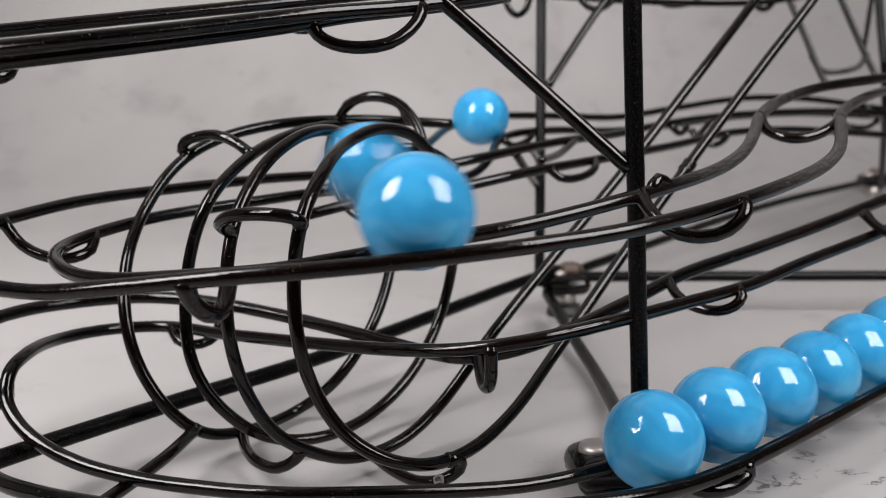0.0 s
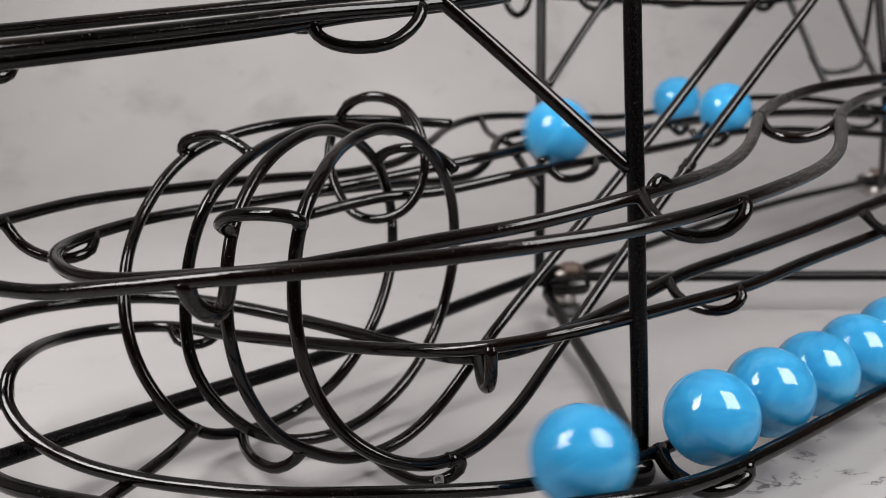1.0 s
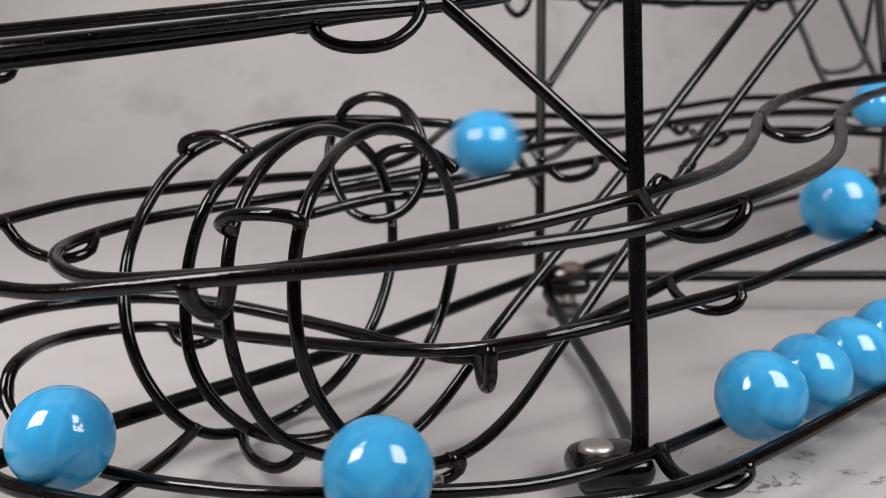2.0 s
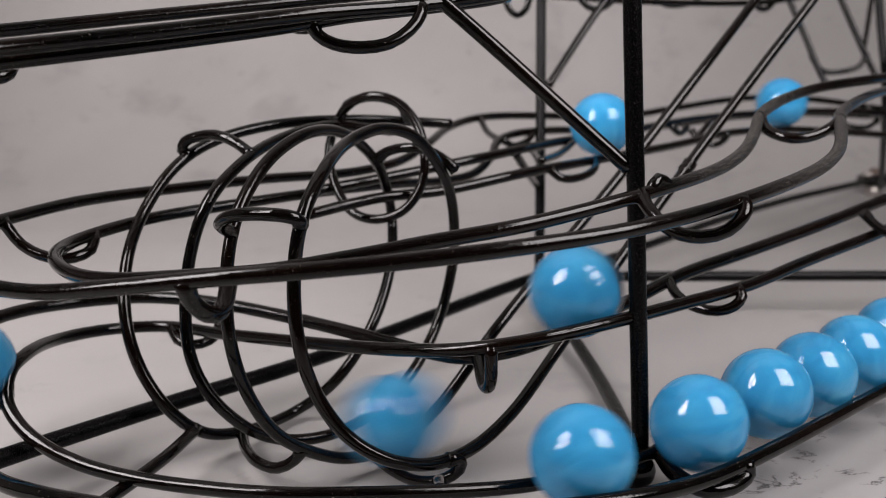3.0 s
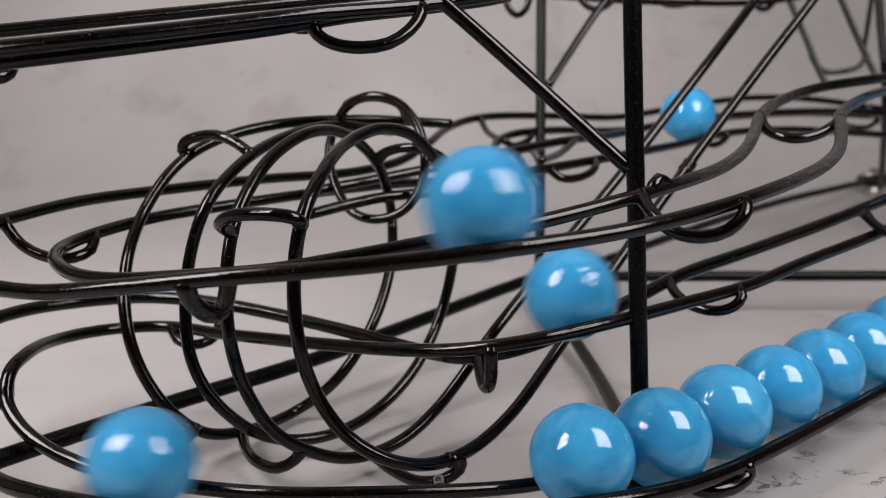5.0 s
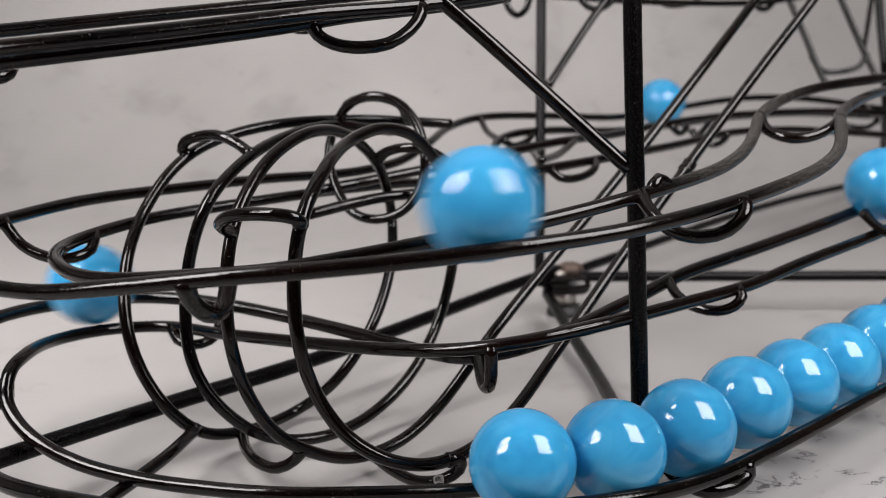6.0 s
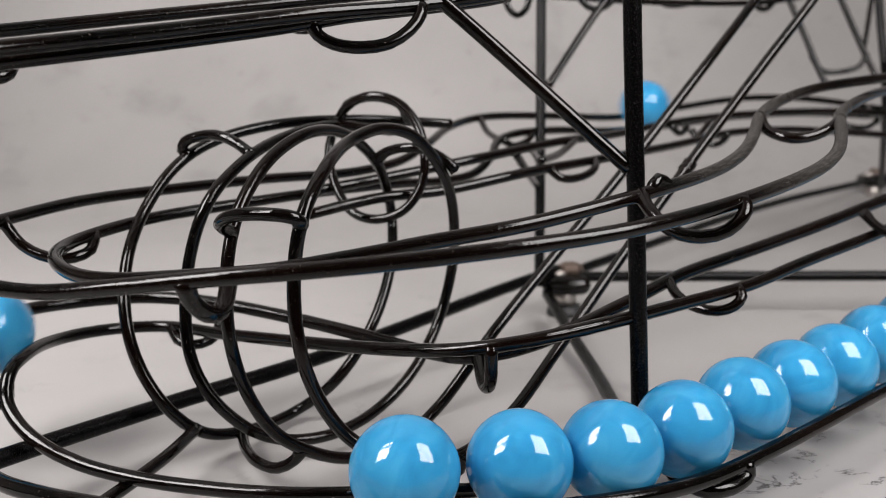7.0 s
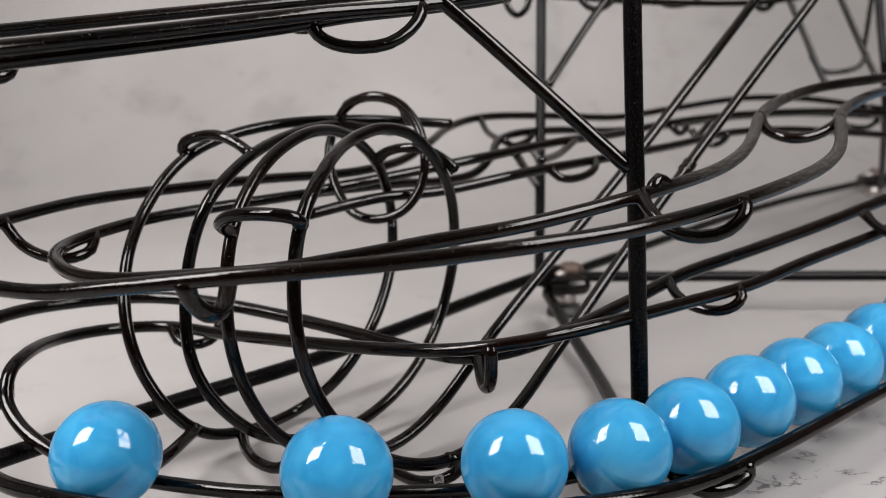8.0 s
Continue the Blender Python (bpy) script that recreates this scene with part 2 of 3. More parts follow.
def lamp_panel(place, aim):
    """The housing of a lamp panel hung from the top of the added enclosure."""
    lamp = tagged(new("lamp_panel"), "square black lamp panel hung above the marble run", "lamp", "lamp panels")
    m = look(place, aim)
    housing = box(-0.106, -0.131, 0.002, 0.106, 0.131, 0.02, 0.003)
    bmesh.ops.transform(housing, matrix=m, verts=housing.verts[:])
    part("housing", housing, LEG, lamp, smooth=False)
    top = m @ Vector((0, 0, 0.02))
    part("arm", tube([top * 1000, (top.x * 1000, top.y * 1000, 549)], 12), LEG, lamp)


for spot, aim, watts in PANELS:
    lamp_panel(spot, aim)

# ---- the marble run ----
run = new("marble_run")
tagged(run, "black enamelled wire marble run with coil, rails and posts", "marble run")


def wire(kind, thick, points, closed=False, coat=ENAMEL):
    """One bent wire of the run, welded at its ends where it ties others together; lengths in mm."""
    weld = 0.28 if len(points) > 3 and kind in ("hanger_loop", "stub", "brace") else 0.0
    return part(kind, tube(points, thick, closed, weld=weld), SATIN if kind in ("post", "base_bar") else coat, run)


# the coil: two rails that wind down, round and out again
wire("coil_rail", 2.2, [(253.9, 343.4, 293.4), (90.2, 239.7, 91.3), (71.9, 226.5, 71.5), (52.8, 210.3, 51.7), (35.9, 194.2, 34.4), (21, 177.6, 19.3), (11.6, 164.1, 11.9), (4.2, 155.3, 9), (-2.6, 149.4, 9.1), (-9.2, 146, 11.6), (-14.7, 145, 15.6), (-19.1, 144.6, 22.1), (-21.6, 143.9, 30.6), (-22.3, 145.3, 40.4), (-21.1, 146.5, 49), (-18.7, 154.4, 55.4), (-15.9, 168.6, 58.9), (-11, 178.2, 60.4), (-5.8, 185.2, 58.7), (-1.4, 192.2, 53.2), (1.7, 199.8, 44.6), (2.1, 204.2, 31.6), (-0.7, 202.7, 19.3), (-5.8, 195, 10.4), (-12.5, 186.7, 5.1), (-20.6, 176.8, 3.5), (-28.1, 172, 4.2), (-34.2, 168.3, 7.5), (-40.2, 166.6, 13.7), (-43.9, 167.1, 20.7), (-45.2, 169.3, 29.3), (-44.1, 171.2, 39.8), (-41.2, 172.8, 47.9), (-37.1, 182.1, 53.7), (-31.7, 197.7, 57.2), (-23.5, 211.2, 58.7), (-11.2, 219.5, 56.9)])
wire("coil_rail", 2.2, [(242.2, 358.6, 281.8), (78.1, 247.2, 90.3), (57.7, 228.3, 69), (40.4, 214.1, 50.6), (23, 198.3, 33.6), (9.6, 184.6, 20.9), (-1, 177.5, 8.4), (-7.8, 171.8, 4.1), (-15.3, 165.4, 3.6), (-21.6, 159.9, 6.6), (-27.7, 156, 11.8), (-31.7, 153.8, 19.5), (-33.9, 152.5, 29), (-34.3, 154.4, 39.8), (-33.1, 157.8, 47.9), (-29.8, 165.3, 55.2), (-25.7, 173.3, 59), (-21.2, 184.3, 59.7), (-17, 194, 57), (-12.8, 205.1, 49.7), (-11, 210.8, 39.3), (-11.1, 200.7, 29.2), (-14.9, 192.4, 18.8), (-21.1, 189.4, 10), (-29.4, 192.3, 2.6), (-38, 177.9, 3.5), (-43.6, 170.3, 6.4), (-48.2, 166.9, 11.7), (-52.9, 167, 19.2), (-55.5, 168.6, 27.5), (-56.6, 174.2, 36.7), (-55.6, 182.9, 44.7), (-51.4, 189.7, 52.1), (-45.7, 196.6, 56.4), (-35.5, 205.6, 59.1), (-19.2, 218.8, 59.5), (1.8, 224.5, 58.2)])
# the upper front track
wire("rail", 2.3, [(148.2, 289.5, 69), (103.3, 239.9, 67.8), (84.4, 227.1, 66), (71.9, 214.4, 63.7), (64.3, 202.9, 61.4), (59.2, 190.2, 58.5), (53.8, 178.7, 56.1), (46.5, 168, 54.3), (35.4, 156.7, 52.7), (22.2, 147.9, 50.6), (11.5, 142.8, 48.9), (-1.8, 138.8, 47.2), (-14.3, 135.9, 45.3), (-24.1, 134.7, 43.9), (-34.9, 136.2, 42.8), (-46.9, 140.7, 41.3), (-54.4, 145.5, 40.8), (-60, 152.5, 40.8), (-63.9, 160.6, 40.9), (-65.2, 168.4, 41), (-62.8, 177.9, 41.6), (-54.9, 189.3, 42.7), (-41.8, 200.2, 43.6), (-27.5, 212.6, 44.2), (-13.1, 226.4, 44.2), (0.7, 244.7, 42.9), (8.3, 253.9, 43.8), (12.3, 259.8, 46.9), (14.7, 271, 50.1), (20, 282.7, 51.4), (33.5, 298.7, 51.3), (53.9, 317.9, 49.7), (75.5, 341.4, 49.6), (105.4, 362.8, 51.4), (131.4, 373.2, 52.1), (161.4, 380.6, 50.8), (200.5, 388.7, 48.2)], coat=RUBBED)
wire("rail", 2.3, [(162.8, 317.3, 65.9), (113.1, 254.6, 64.8), (91.6, 222.1, 63.3), (80.1, 202.3, 61.4), (74.7, 187.4, 59.2), (69.4, 174.7, 56.9), (62.4, 164, 55), (50.6, 151.9, 53), (36.5, 140.9, 51), (23.9, 133, 49.7), (12.1, 127.6, 48.9), (-2.4, 123.8, 47.8), (-14.2, 122.7, 46.8), (-28.2, 123.3, 45.5), (-42.7, 126.1, 43.6), (-54.1, 129.7, 42.1), (-63.1, 133.9, 42), (-70.4, 139.1, 42.6), (-74.9, 144.3, 43.5), (-77.7, 150.6, 44.2), (-78.8, 159.5, 44.8), (-76.1, 174.1, 45.1), (-68.8, 189.3, 45.9), (-55.4, 205.5, 46.1), (-39.4, 222, 46.1), (-21.3, 236.1, 46), (-11.1, 245.3, 47.5), (-4.5, 258.3, 50.4), (2.3, 282.1, 53.7), (12.3, 299.2, 55.2), (33.5, 319, 54.4), (58.6, 337.1, 52.9), (81.2, 355.2, 54.8), (113.4, 374.7, 57.7), (135.9, 379.2, 57.3), (161.6, 381.5, 54.1), (198.9, 385.5, 48.5)], coat=RUBBED)
# the low front track, where the marbles gather
wire("rail", 2.3, [(168.7, 266.4, 49), (92.1, 206.7, 36.5), (71.5, 191.1, 33.7), (56.4, 179.8, 31.3), (43.5, 170.4, 30.6), (26.7, 157.7, 30.1), (13.3, 152.3, 28.7), (2.7, 153.9, 26.8), (-7.9, 159.3, 25.2), (-24.1, 170.8, 23), (-41.7, 183.7, 20.9), (-55.6, 191.4, 20.3), (-65.2, 188.2, 20.6), (-71, 178.2, 21.6), (-71.5, 164.3, 22.9), (-71.6, 157.2, 21.6), (-71.3, 154.8, 18.1), (-68.6, 152.2, 15.1), (-64, 149.3, 12.7), (-57.8, 147.3, 10.4), (-49.3, 144.7, 9.2), (-37, 140.6, 9.2), (-24.3, 137.9, 9.4), (-12.3, 138.4, 9.2), (2.2, 141.8, 8.1), (13.6, 145.5, 7.4), (23.7, 149.7, 7.7), (36, 158.2, 7.7), (51.5, 170.8, 8.4), (73.1, 190.2, 9), (96, 209.4, 11.2), (184.4, 285.9, 17.7)])
wire("rail", 2.6, [(173.7, 275.5, 54.3), (100.5, 225, 40.8), (81.5, 210.6, 37.7), (62.4, 200.7, 33.6), (47.3, 191.3, 31), (35.4, 181.1, 28.3), (21.2, 168.7, 25.5), (11.6, 164.6, 23.4), (4, 166, 21.8), (-3.3, 171, 21.3), (-15.7, 181.1, 21.6), (-34, 191.3, 23), (-48.1, 196.1, 24.2), (-60.9, 197.4, 24.8), (-72.5, 194.7, 24.6), (-81.5, 186.2, 24.8), (-85.6, 178.2, 24.2), (-87.1, 172.7, 22.6), (-87, 166.8, 19.1), (-85.2, 160.8, 16), (-80.6, 153.5, 13.9), (-74.1, 146.1, 12.1), (-66.8, 139.4, 11), (-59.6, 134.1, 11.5), (-48, 128.4, 12.1), (-36.5, 125.1, 12.1), (-25.6, 123.3, 12.3), (-14.6, 122.9, 12.3), (-2.9, 125, 11.8), (9.5, 128.8, 10.9), (21.8, 133, 10.2), (32.6, 138.2, 9.6), (42.5, 144.9, 9.2), (54.2, 154.2, 9.7), (69.5, 167.1, 10.6), (85.5, 182.1, 10.7), (157.9, 242.1, 13.1)])
# the back track
wire("rail", 2.3, [(-27.1, 211.4, 44.8), (-8.2, 222.4, 47.3), (10, 232.3, 50), (29, 253.9, 51.6), (48.7, 282.9, 51.3), (69.8, 309.5, 52.7), (94.4, 331.2, 53.8), (121.8, 340.3, 54.6), (151.4, 352.3, 53.6), (182.1, 353.3, 51.1)])
wire("rail", 2.3, [(-27.1, 198, 41.8), (-13.5, 206, 44), (0, 212.6, 44.7), (17.6, 221.7, 47.3), (38.8, 243.9, 48.3), (64.7, 275.7, 49), (87, 301.3, 50.4), (110.9, 320.9, 49.9), (143.5, 340.3, 47.1), (190.7, 368, 42.3)])
# the top track
wire("rail", 2.3, [(-87.4, 151.9, 74.9), (-71.4, 164, 77.1), (-52.1, 176.2, 79.8), (-9.2, 199.1, 85.3)])
wire("rail", 2.3, [(-67.2, 116.4, 72.4), (-56.1, 128.4, 74.1), (-37.8, 140.6, 76.6), (-18.7, 151.3, 79.3), (-3, 160.4, 81), (10.7, 168.1, 83.3)])
wire("rail", 2.3, [(-70.6, 121.9, 70.5), (-42.1, 141.7, 74.6), (-24, 152.4, 77.4), (-14.3, 157.1, 79.2), (-3.5, 161.8, 80.6), (7, 167.9, 82.2), (10.9, 171, 83.1)])
wire("rail", 2.1, [(16.1, 303.9, 91.7), (67.8, 326.9, 90), (107.5, 350.4, 91), (127.1, 362.5, 93.6)])
# posts, braces and the base frame
wire("post", 3, [(26, 160.7, 236), (29.1, 160.7, 95.3), (31.7, 160.7, 45.8), (33.4, 160.7, 14.7), (33.9, 160.7, 3)])
wire("post", 2.9, [(29, 318, 190), (28.6, 300.4, 103.6), (28.4, 296.1, 89), (27.7, 280.8, 25.4), (27.4, 276.1, 9)])
wire("post", 2.9, [(156.2, 369.4, 98.9), (157.6, 365.9, 80.9), (158.9, 363.2, 67), (203, 457.8, 13.8)])
wire("brace", 2.4, [(-8.4, 162.5, 87.9), (-0.5, 162, 81.9), (30, 160.8, 55.3)])
wire("brace", 2.2, [(60.7, 304, 107.2), (47.8, 297.7, 89.9), (41.8, 294.7, 81.8), (30.2, 289.2, 64.7)])
wire("brace", 2.2, [(17.5, 240.4, 50), (20.9, 251.1, 44.9), (26.7, 281.5, 36.7)])
wire("brace", 1.9, [(21.5, 246.3, 50.8), (24.3, 261.9, 47.3), (27.9, 283.3, 42.4)])
wire("brace", 1.9, [(82.2, 307.9, 53.5), (79, 304.3, 50.7), (75.6, 300.8, 48.2)])
wire("brace", 2.3, [(128, 386.9, 99.1), (136.5, 383.3, 80.2), (140.7, 381.2, 69.8), (144.3, 379.8, 62.5)])
wire("brace", 2.3, [(148.2, 386.7, 98), (154.6, 383.9, 83.4), (159.2, 381.9, 73.3), (163.5, 380.2, 64.6)])
wire("brace", 1.9, [(167, 398.5, 98.8), (163.8, 393.1, 85.8), (159.6, 385.2, 75)])
wire("base_bar", 3.2, [(-82.3, 129.3, 10.8), (-70.7, 149.5, 10), (-50.7, 175.7, 9.8), (-26.8, 202.1, 10.3), (17.4, 257.9, 12.8), (32.5, 278.4, 13)])
wire("base_bar", 3, [(34.9, 278, 11.1), (126.8, 278.1, 11.4), (180.5, 278.1, 11.6)])
wire("base_bar", 3, [(35.3, 280.9, 11.1), (114, 384.6, 12), (150.2, 425.5, 12.6), (209, 481.2, 14.1), (371.5, 645.7, 20.7)])
wire("base_bar", 3, [(29.3, 272.9, 7.3), (32.3, 243.1, 4.2), (34.8, 212.2, 2.6), (34.2, 171.7, 4.2), (33.3, 160.2, 4.7)])
# loops and stubs that tie the rails together
wire("hanger_loop", 2, [(-20, 154.5, 78.2), (-19, 154.4, 76.3), (-16.5, 154.1, 74.9), (-12.3, 154, 74.4), (-8.3, 154.9, 75), (-5.2, 156.7, 77), (-3.5, 158.6, 79.4), (-3.6, 160.1, 80.9)])
wire("hanger_loop", 2, [(-29.5, 187.9, 80.2), (-28, 187.6, 78.4), (-25.4, 187.5, 78), (-22.8, 187.7, 78.8)])
wire("hanger_loop", 2, [(-62.8, 138.2, 71.6), (-61.3, 137.9, 70.2), (-60, 139.5, 70.8), (-60.8, 142.6, 72.2)])
wire("hoop", 2, [(-22.7, 216.7, 59.6), (-19.5, 214.6, 63.3), (-14.8, 212.4, 64.9), (-9.4, 210.7, 63.5), (-5.4, 208.5, 59), (-3.8, 206, 52.9), (-4.6, 204.7, 46.6), (-8.1, 203.8, 41.8), (-13.7, 204.7, 39.7), (-19, 207.6, 40.7), (-22.9, 211.3, 45.8), (-24.7, 215.3, 52.7)], closed=True)
wire("hanger_loop", 2, [(-22.3, 216.9, 59.6), (-20.6, 216.2, 62.9), (-15, 215.3, 64.5), (-9.6, 216.7, 63), (-7.9, 222.4, 58.9)])
wire("hanger_loop", 2.1, [(-21.2, 146.2, 48.4), (-21.8, 144.7, 49.7), (-27.1, 145.4, 50.2), (-32.3, 148.6, 49.3), (-34.5, 151.7, 47.6), (-33.7, 156.4, 45.4)])
wire("hanger_loop", 2.1, [(-49.2, 192.6, 54.2), (-50.4, 192.6, 55.3), (-49.7, 192.1, 56.9), (-47.3, 191.5, 57.9), (-43.7, 190, 58.4), (-40.3, 188.2, 57.7), (-37.1, 187, 55.9), (-35.9, 185.7, 54.9)])
wire("hanger_loop", 2, [(-12.9, 201.6, 52.8), (-11.6, 200.7, 54), (-7.7, 198.3, 55.2), (-3.3, 197.1, 54.9), (0.8, 195.4, 52.7), (2.5, 195.4, 51)])
wire("hanger_loop", 2, [(-38, 177.9, 3.5), (-35.5, 169.3, 3.6), (-31.8, 162.1, 3.9), (-28.1, 159.3, 4.2), (-25.1, 158.8, 5.9), (-23.7, 158.4, 8.1)])
wire("hanger_loop", 2.1, [(-12.7, 167.7, 3.3), (-8.3, 161.8, 2.5), (-3.7, 156.2, 3.1), (0.1, 154.5, 4.3), (2.7, 154.3, 6.2), (2.8, 153.4, 8.4), (0.8, 152.1, 8.7)])
wire("stub", 2.3, [(-0.6, 149.7, 6.1), (-0.4, 144.7, 7.2), (-0.5, 141.1, 8.3)])
wire("stub", 2.2, [(-44.5, 169.4, 7.2), (-46.4, 155.6, 7.5), (-50.7, 140.3, 7.4), (-52.8, 132.1, 7.8)])
wire("hanger_loop", 2.1, [(63.7, 201.6, 61.1), (64, 196.6, 58.7), (67.3, 192.9, 57.5), (71.5, 192.7, 58), (75.2, 193.9, 59.5), (78.4, 198.1, 60.8)])
wire("hanger_loop", 2.1, [(30.7, 153.2, 52), (31.6, 149.4, 49.9), (34.1, 145.9, 47.6), (38, 144.1, 47), (41.9, 144.1, 48), (44, 144.3, 50), (44.7, 145.3, 51.1), (44.5, 146.8, 52.1)])
wire("hanger_loop", 2.1, [(32.5, 154.5, 52.3), (33.9, 155.8, 54.1), (36, 157.2, 52.8)])
wire("hanger_loop", 2.5, [(-33.1, 124, 44.9), (-32.6, 124.8, 42.3), (-31.4, 126, 40.4), (-30.4, 127.8, 39.5), (-29.6, 130.1, 39.9), (-29.5, 132.6, 41.6), (-29.8, 135.2, 43.3)])
wire("hanger_loop", 2, [(-76.9, 171.3, 45), (-73.7, 171.2, 40.6), (-68.6, 170.5, 38.5), (-65, 171.6, 38.3), (-62.8, 174.3, 39.2), (-63.1, 177.2, 41.5)])
wire("hanger_loop", 2, [(43.9, 188.6, 30.3), (44.2, 182.1, 28.8), (46.9, 177.8, 27.6), (50.1, 175.9, 27.5), (53, 175.8, 28.4), (54.5, 176.4, 30.1), (54, 178.1, 31.1)])
wire("hanger_loop", 2.1, [(6, 165.3, 22.2), (6.7, 157.3, 19.9), (7.1, 155.8, 19.8), (7.5, 153.8, 20.8), (7.7, 152.2, 23.3), (7.6, 152.6, 27.7)])
wire("hanger_loop", 2, [(-53.8, 191, 20.3), (-52, 188.2, 18.4), (-49, 187.3, 17.7), (-46.2, 189.6, 17.9), (-45.1, 192, 18.9), (-45, 194.7, 21.6)])
wire("hanger_loop", 2, [(-71.6, 155.8, 19.9), (-72, 157.1, 18.7), (-71.4, 155.1, 17.8), (-72.4, 154.7, 17.5)])
wire("hanger_loop", 2.7, [(36.5, 158.6, 7.7), (37.2, 153.5, 6.6), (38.6, 148.7, 6.6), (41.1, 145.3, 6.6), (45.1, 146.3, 6.6), (48.5, 148.9, 7.8), (47.9, 149.1, 9.4)])
wire("hanger_loop", 2, [(89.7, 209.3, 40.2), (90.3, 204.6, 38.4), (91.8, 200, 37.4), (95.8, 198.7, 38.2)])
wire("hanger_loop", 1.9, [(24.5, 227.9, 47.8), (26.7, 227, 45.8), (29.7, 228.3, 45.3), (33.8, 231.3, 46), (36.2, 235.9, 47.2), (36.8, 241.6, 48.2)])
wire("hanger_loop", 1.9, [(10.9, 297.4, 55.1), (12.6, 287.1, 51.9), (15.4, 272.9, 50.5)])
wire("hanger_loop", 1.9, [(16.1, 274.9, 50.7), (19, 276.7, 48.7), (23.4, 283.3, 49.1), (26.8, 291.4, 51.5)])
wire("hanger_loop", 1.9, [(22.5, 227.7, 49.6), (28.7, 245, 49.5), (35, 262.3, 51.6)])
wire("hanger_loop", 1.9, [(76, 305.3, 50.6), (78.2, 302.7, 47.9), (81.4, 300.5, 46.7), (83.9, 298.7, 48.1), (84.8, 298, 50), (84.1, 298.4, 50.3)])
wire("hanger_loop", 1.9, [(70.2, 307.6, 52.2), (71.6, 307.3, 50.3), (73.6, 309.2, 49.6), (76.4, 313.5, 50.9)])
wire("hanger_loop", 1.9, [(148, 377.6, 51.5), (150.4, 371.9, 47.8), (157.4, 373.2, 46.8), (165.4, 381.5, 48.6)])
wire("hanger_loop", 1.9, [(18.2, 302.3, 91), (19.3, 301.5, 86.9), (21.8, 301.1, 84.8), (24.3, 301.4, 86.4), (25.7, 302.2, 90.7)])
wire("hanger_loop", 1.9, [(39.6, 302.3, 91), (42.6, 301.6, 87.4), (46, 301.4, 86.6), (49.3, 301.8, 88.5), (51.3, 302.3, 91)])
wire("hanger_loop", 1.9, [(68.4, 329.9, 90.5), (73.6, 332.5, 89.2), (80.2, 337, 89.8), (85, 341.7, 91.1)])
wire("hanger_loop", 1.9, [(106.6, 350.3, 90.8), (108.5, 350, 88.9), (112.3, 353, 89.4), (116.2, 356.6, 93)])
wire("hanger_loop", 2, [(138.8, 381.9, 73.3), (140.9, 381.1, 69.2), (144.3, 380.7, 67.1), (156.7, 381.1, 69.2), (159.7, 382.1, 74)])
wire("hanger_loop", 2.3, [(160.8, 381.4, 54.2), (157.9, 366.6, 51.7), (155.5, 353, 53.3)])
wire("stub", 3, [(50.7, 208.4, 49.5), (51.5, 209.4, 49.9), (52.4, 209.9, 51.3)])


def foot(x, y, low, top, turn):
    """A corner joint of the base frame: rounded black block, steel bolt through it and a rubber pad."""
    m = pose(x, y, 0, 0, 0, turn)
    block = box(-0.0070, -0.0060, low, 0.0070, 0.0060, top, 0.0029, 4)
    bmesh.ops.transform(block, matrix=m, verts=block.verts[:])
    ob = part("foot", block, ENAMEL, run, "black corner block")
    bolt = lathe([(0.0030, top - 0.0005), (0.0030, top + 0.0004), (0.0027, top + 0.0009), (0.0012, top + 0.0011)])
    bmesh.ops.transform(bolt, matrix=m @ Matrix.Translation((-0.0024, 0, 0)), verts=bolt.verts[:])
    part("bolt", bolt, STEEL, ob, "bright steel bolt head")
    if low > 0.004:
        nut = lathe([(0.0036, top + 0.0002), (0.0038, top + 0.0012), (0.0035, top + 0.0022), (0.0020, top + 0.0028)], 6)
        bmesh.ops.transform(nut, matrix=m @ Matrix.Translation((0.0016, 0.0014, 0)), verts=nut.verts[:])
        part("nut", nut, BRONZE, ob, "dull brown metal nut", smooth=False)
        shank = lathe([(0.0022, 0.002), (0.0024, low * 0.5), (0.0034, low * 0.55), (0.0034, low + 0.0005)])
        bmesh.ops.transform(shank, matrix=m, verts=shank.verts[:])
        part("shank", shank, STEEL, ob, "steel levelling screw")
    pad = lathe([(0.0048, 0.0), (0.0052, 0.0006), (0.0046, 0.003)])
    bmesh.ops.transform(pad, matrix=m, verts=pad.verts[:])
    part("pad", pad, RUBBER, ob, "black rubber pad")


foot(0.0284, 0.1600, 0.0015, 0.0076, 10)
foot(0.0349, 0.2778, 0.0066, 0.0122, 0)
foot(0.2093, 0.4812, 0.0110, 0.0165, 0)

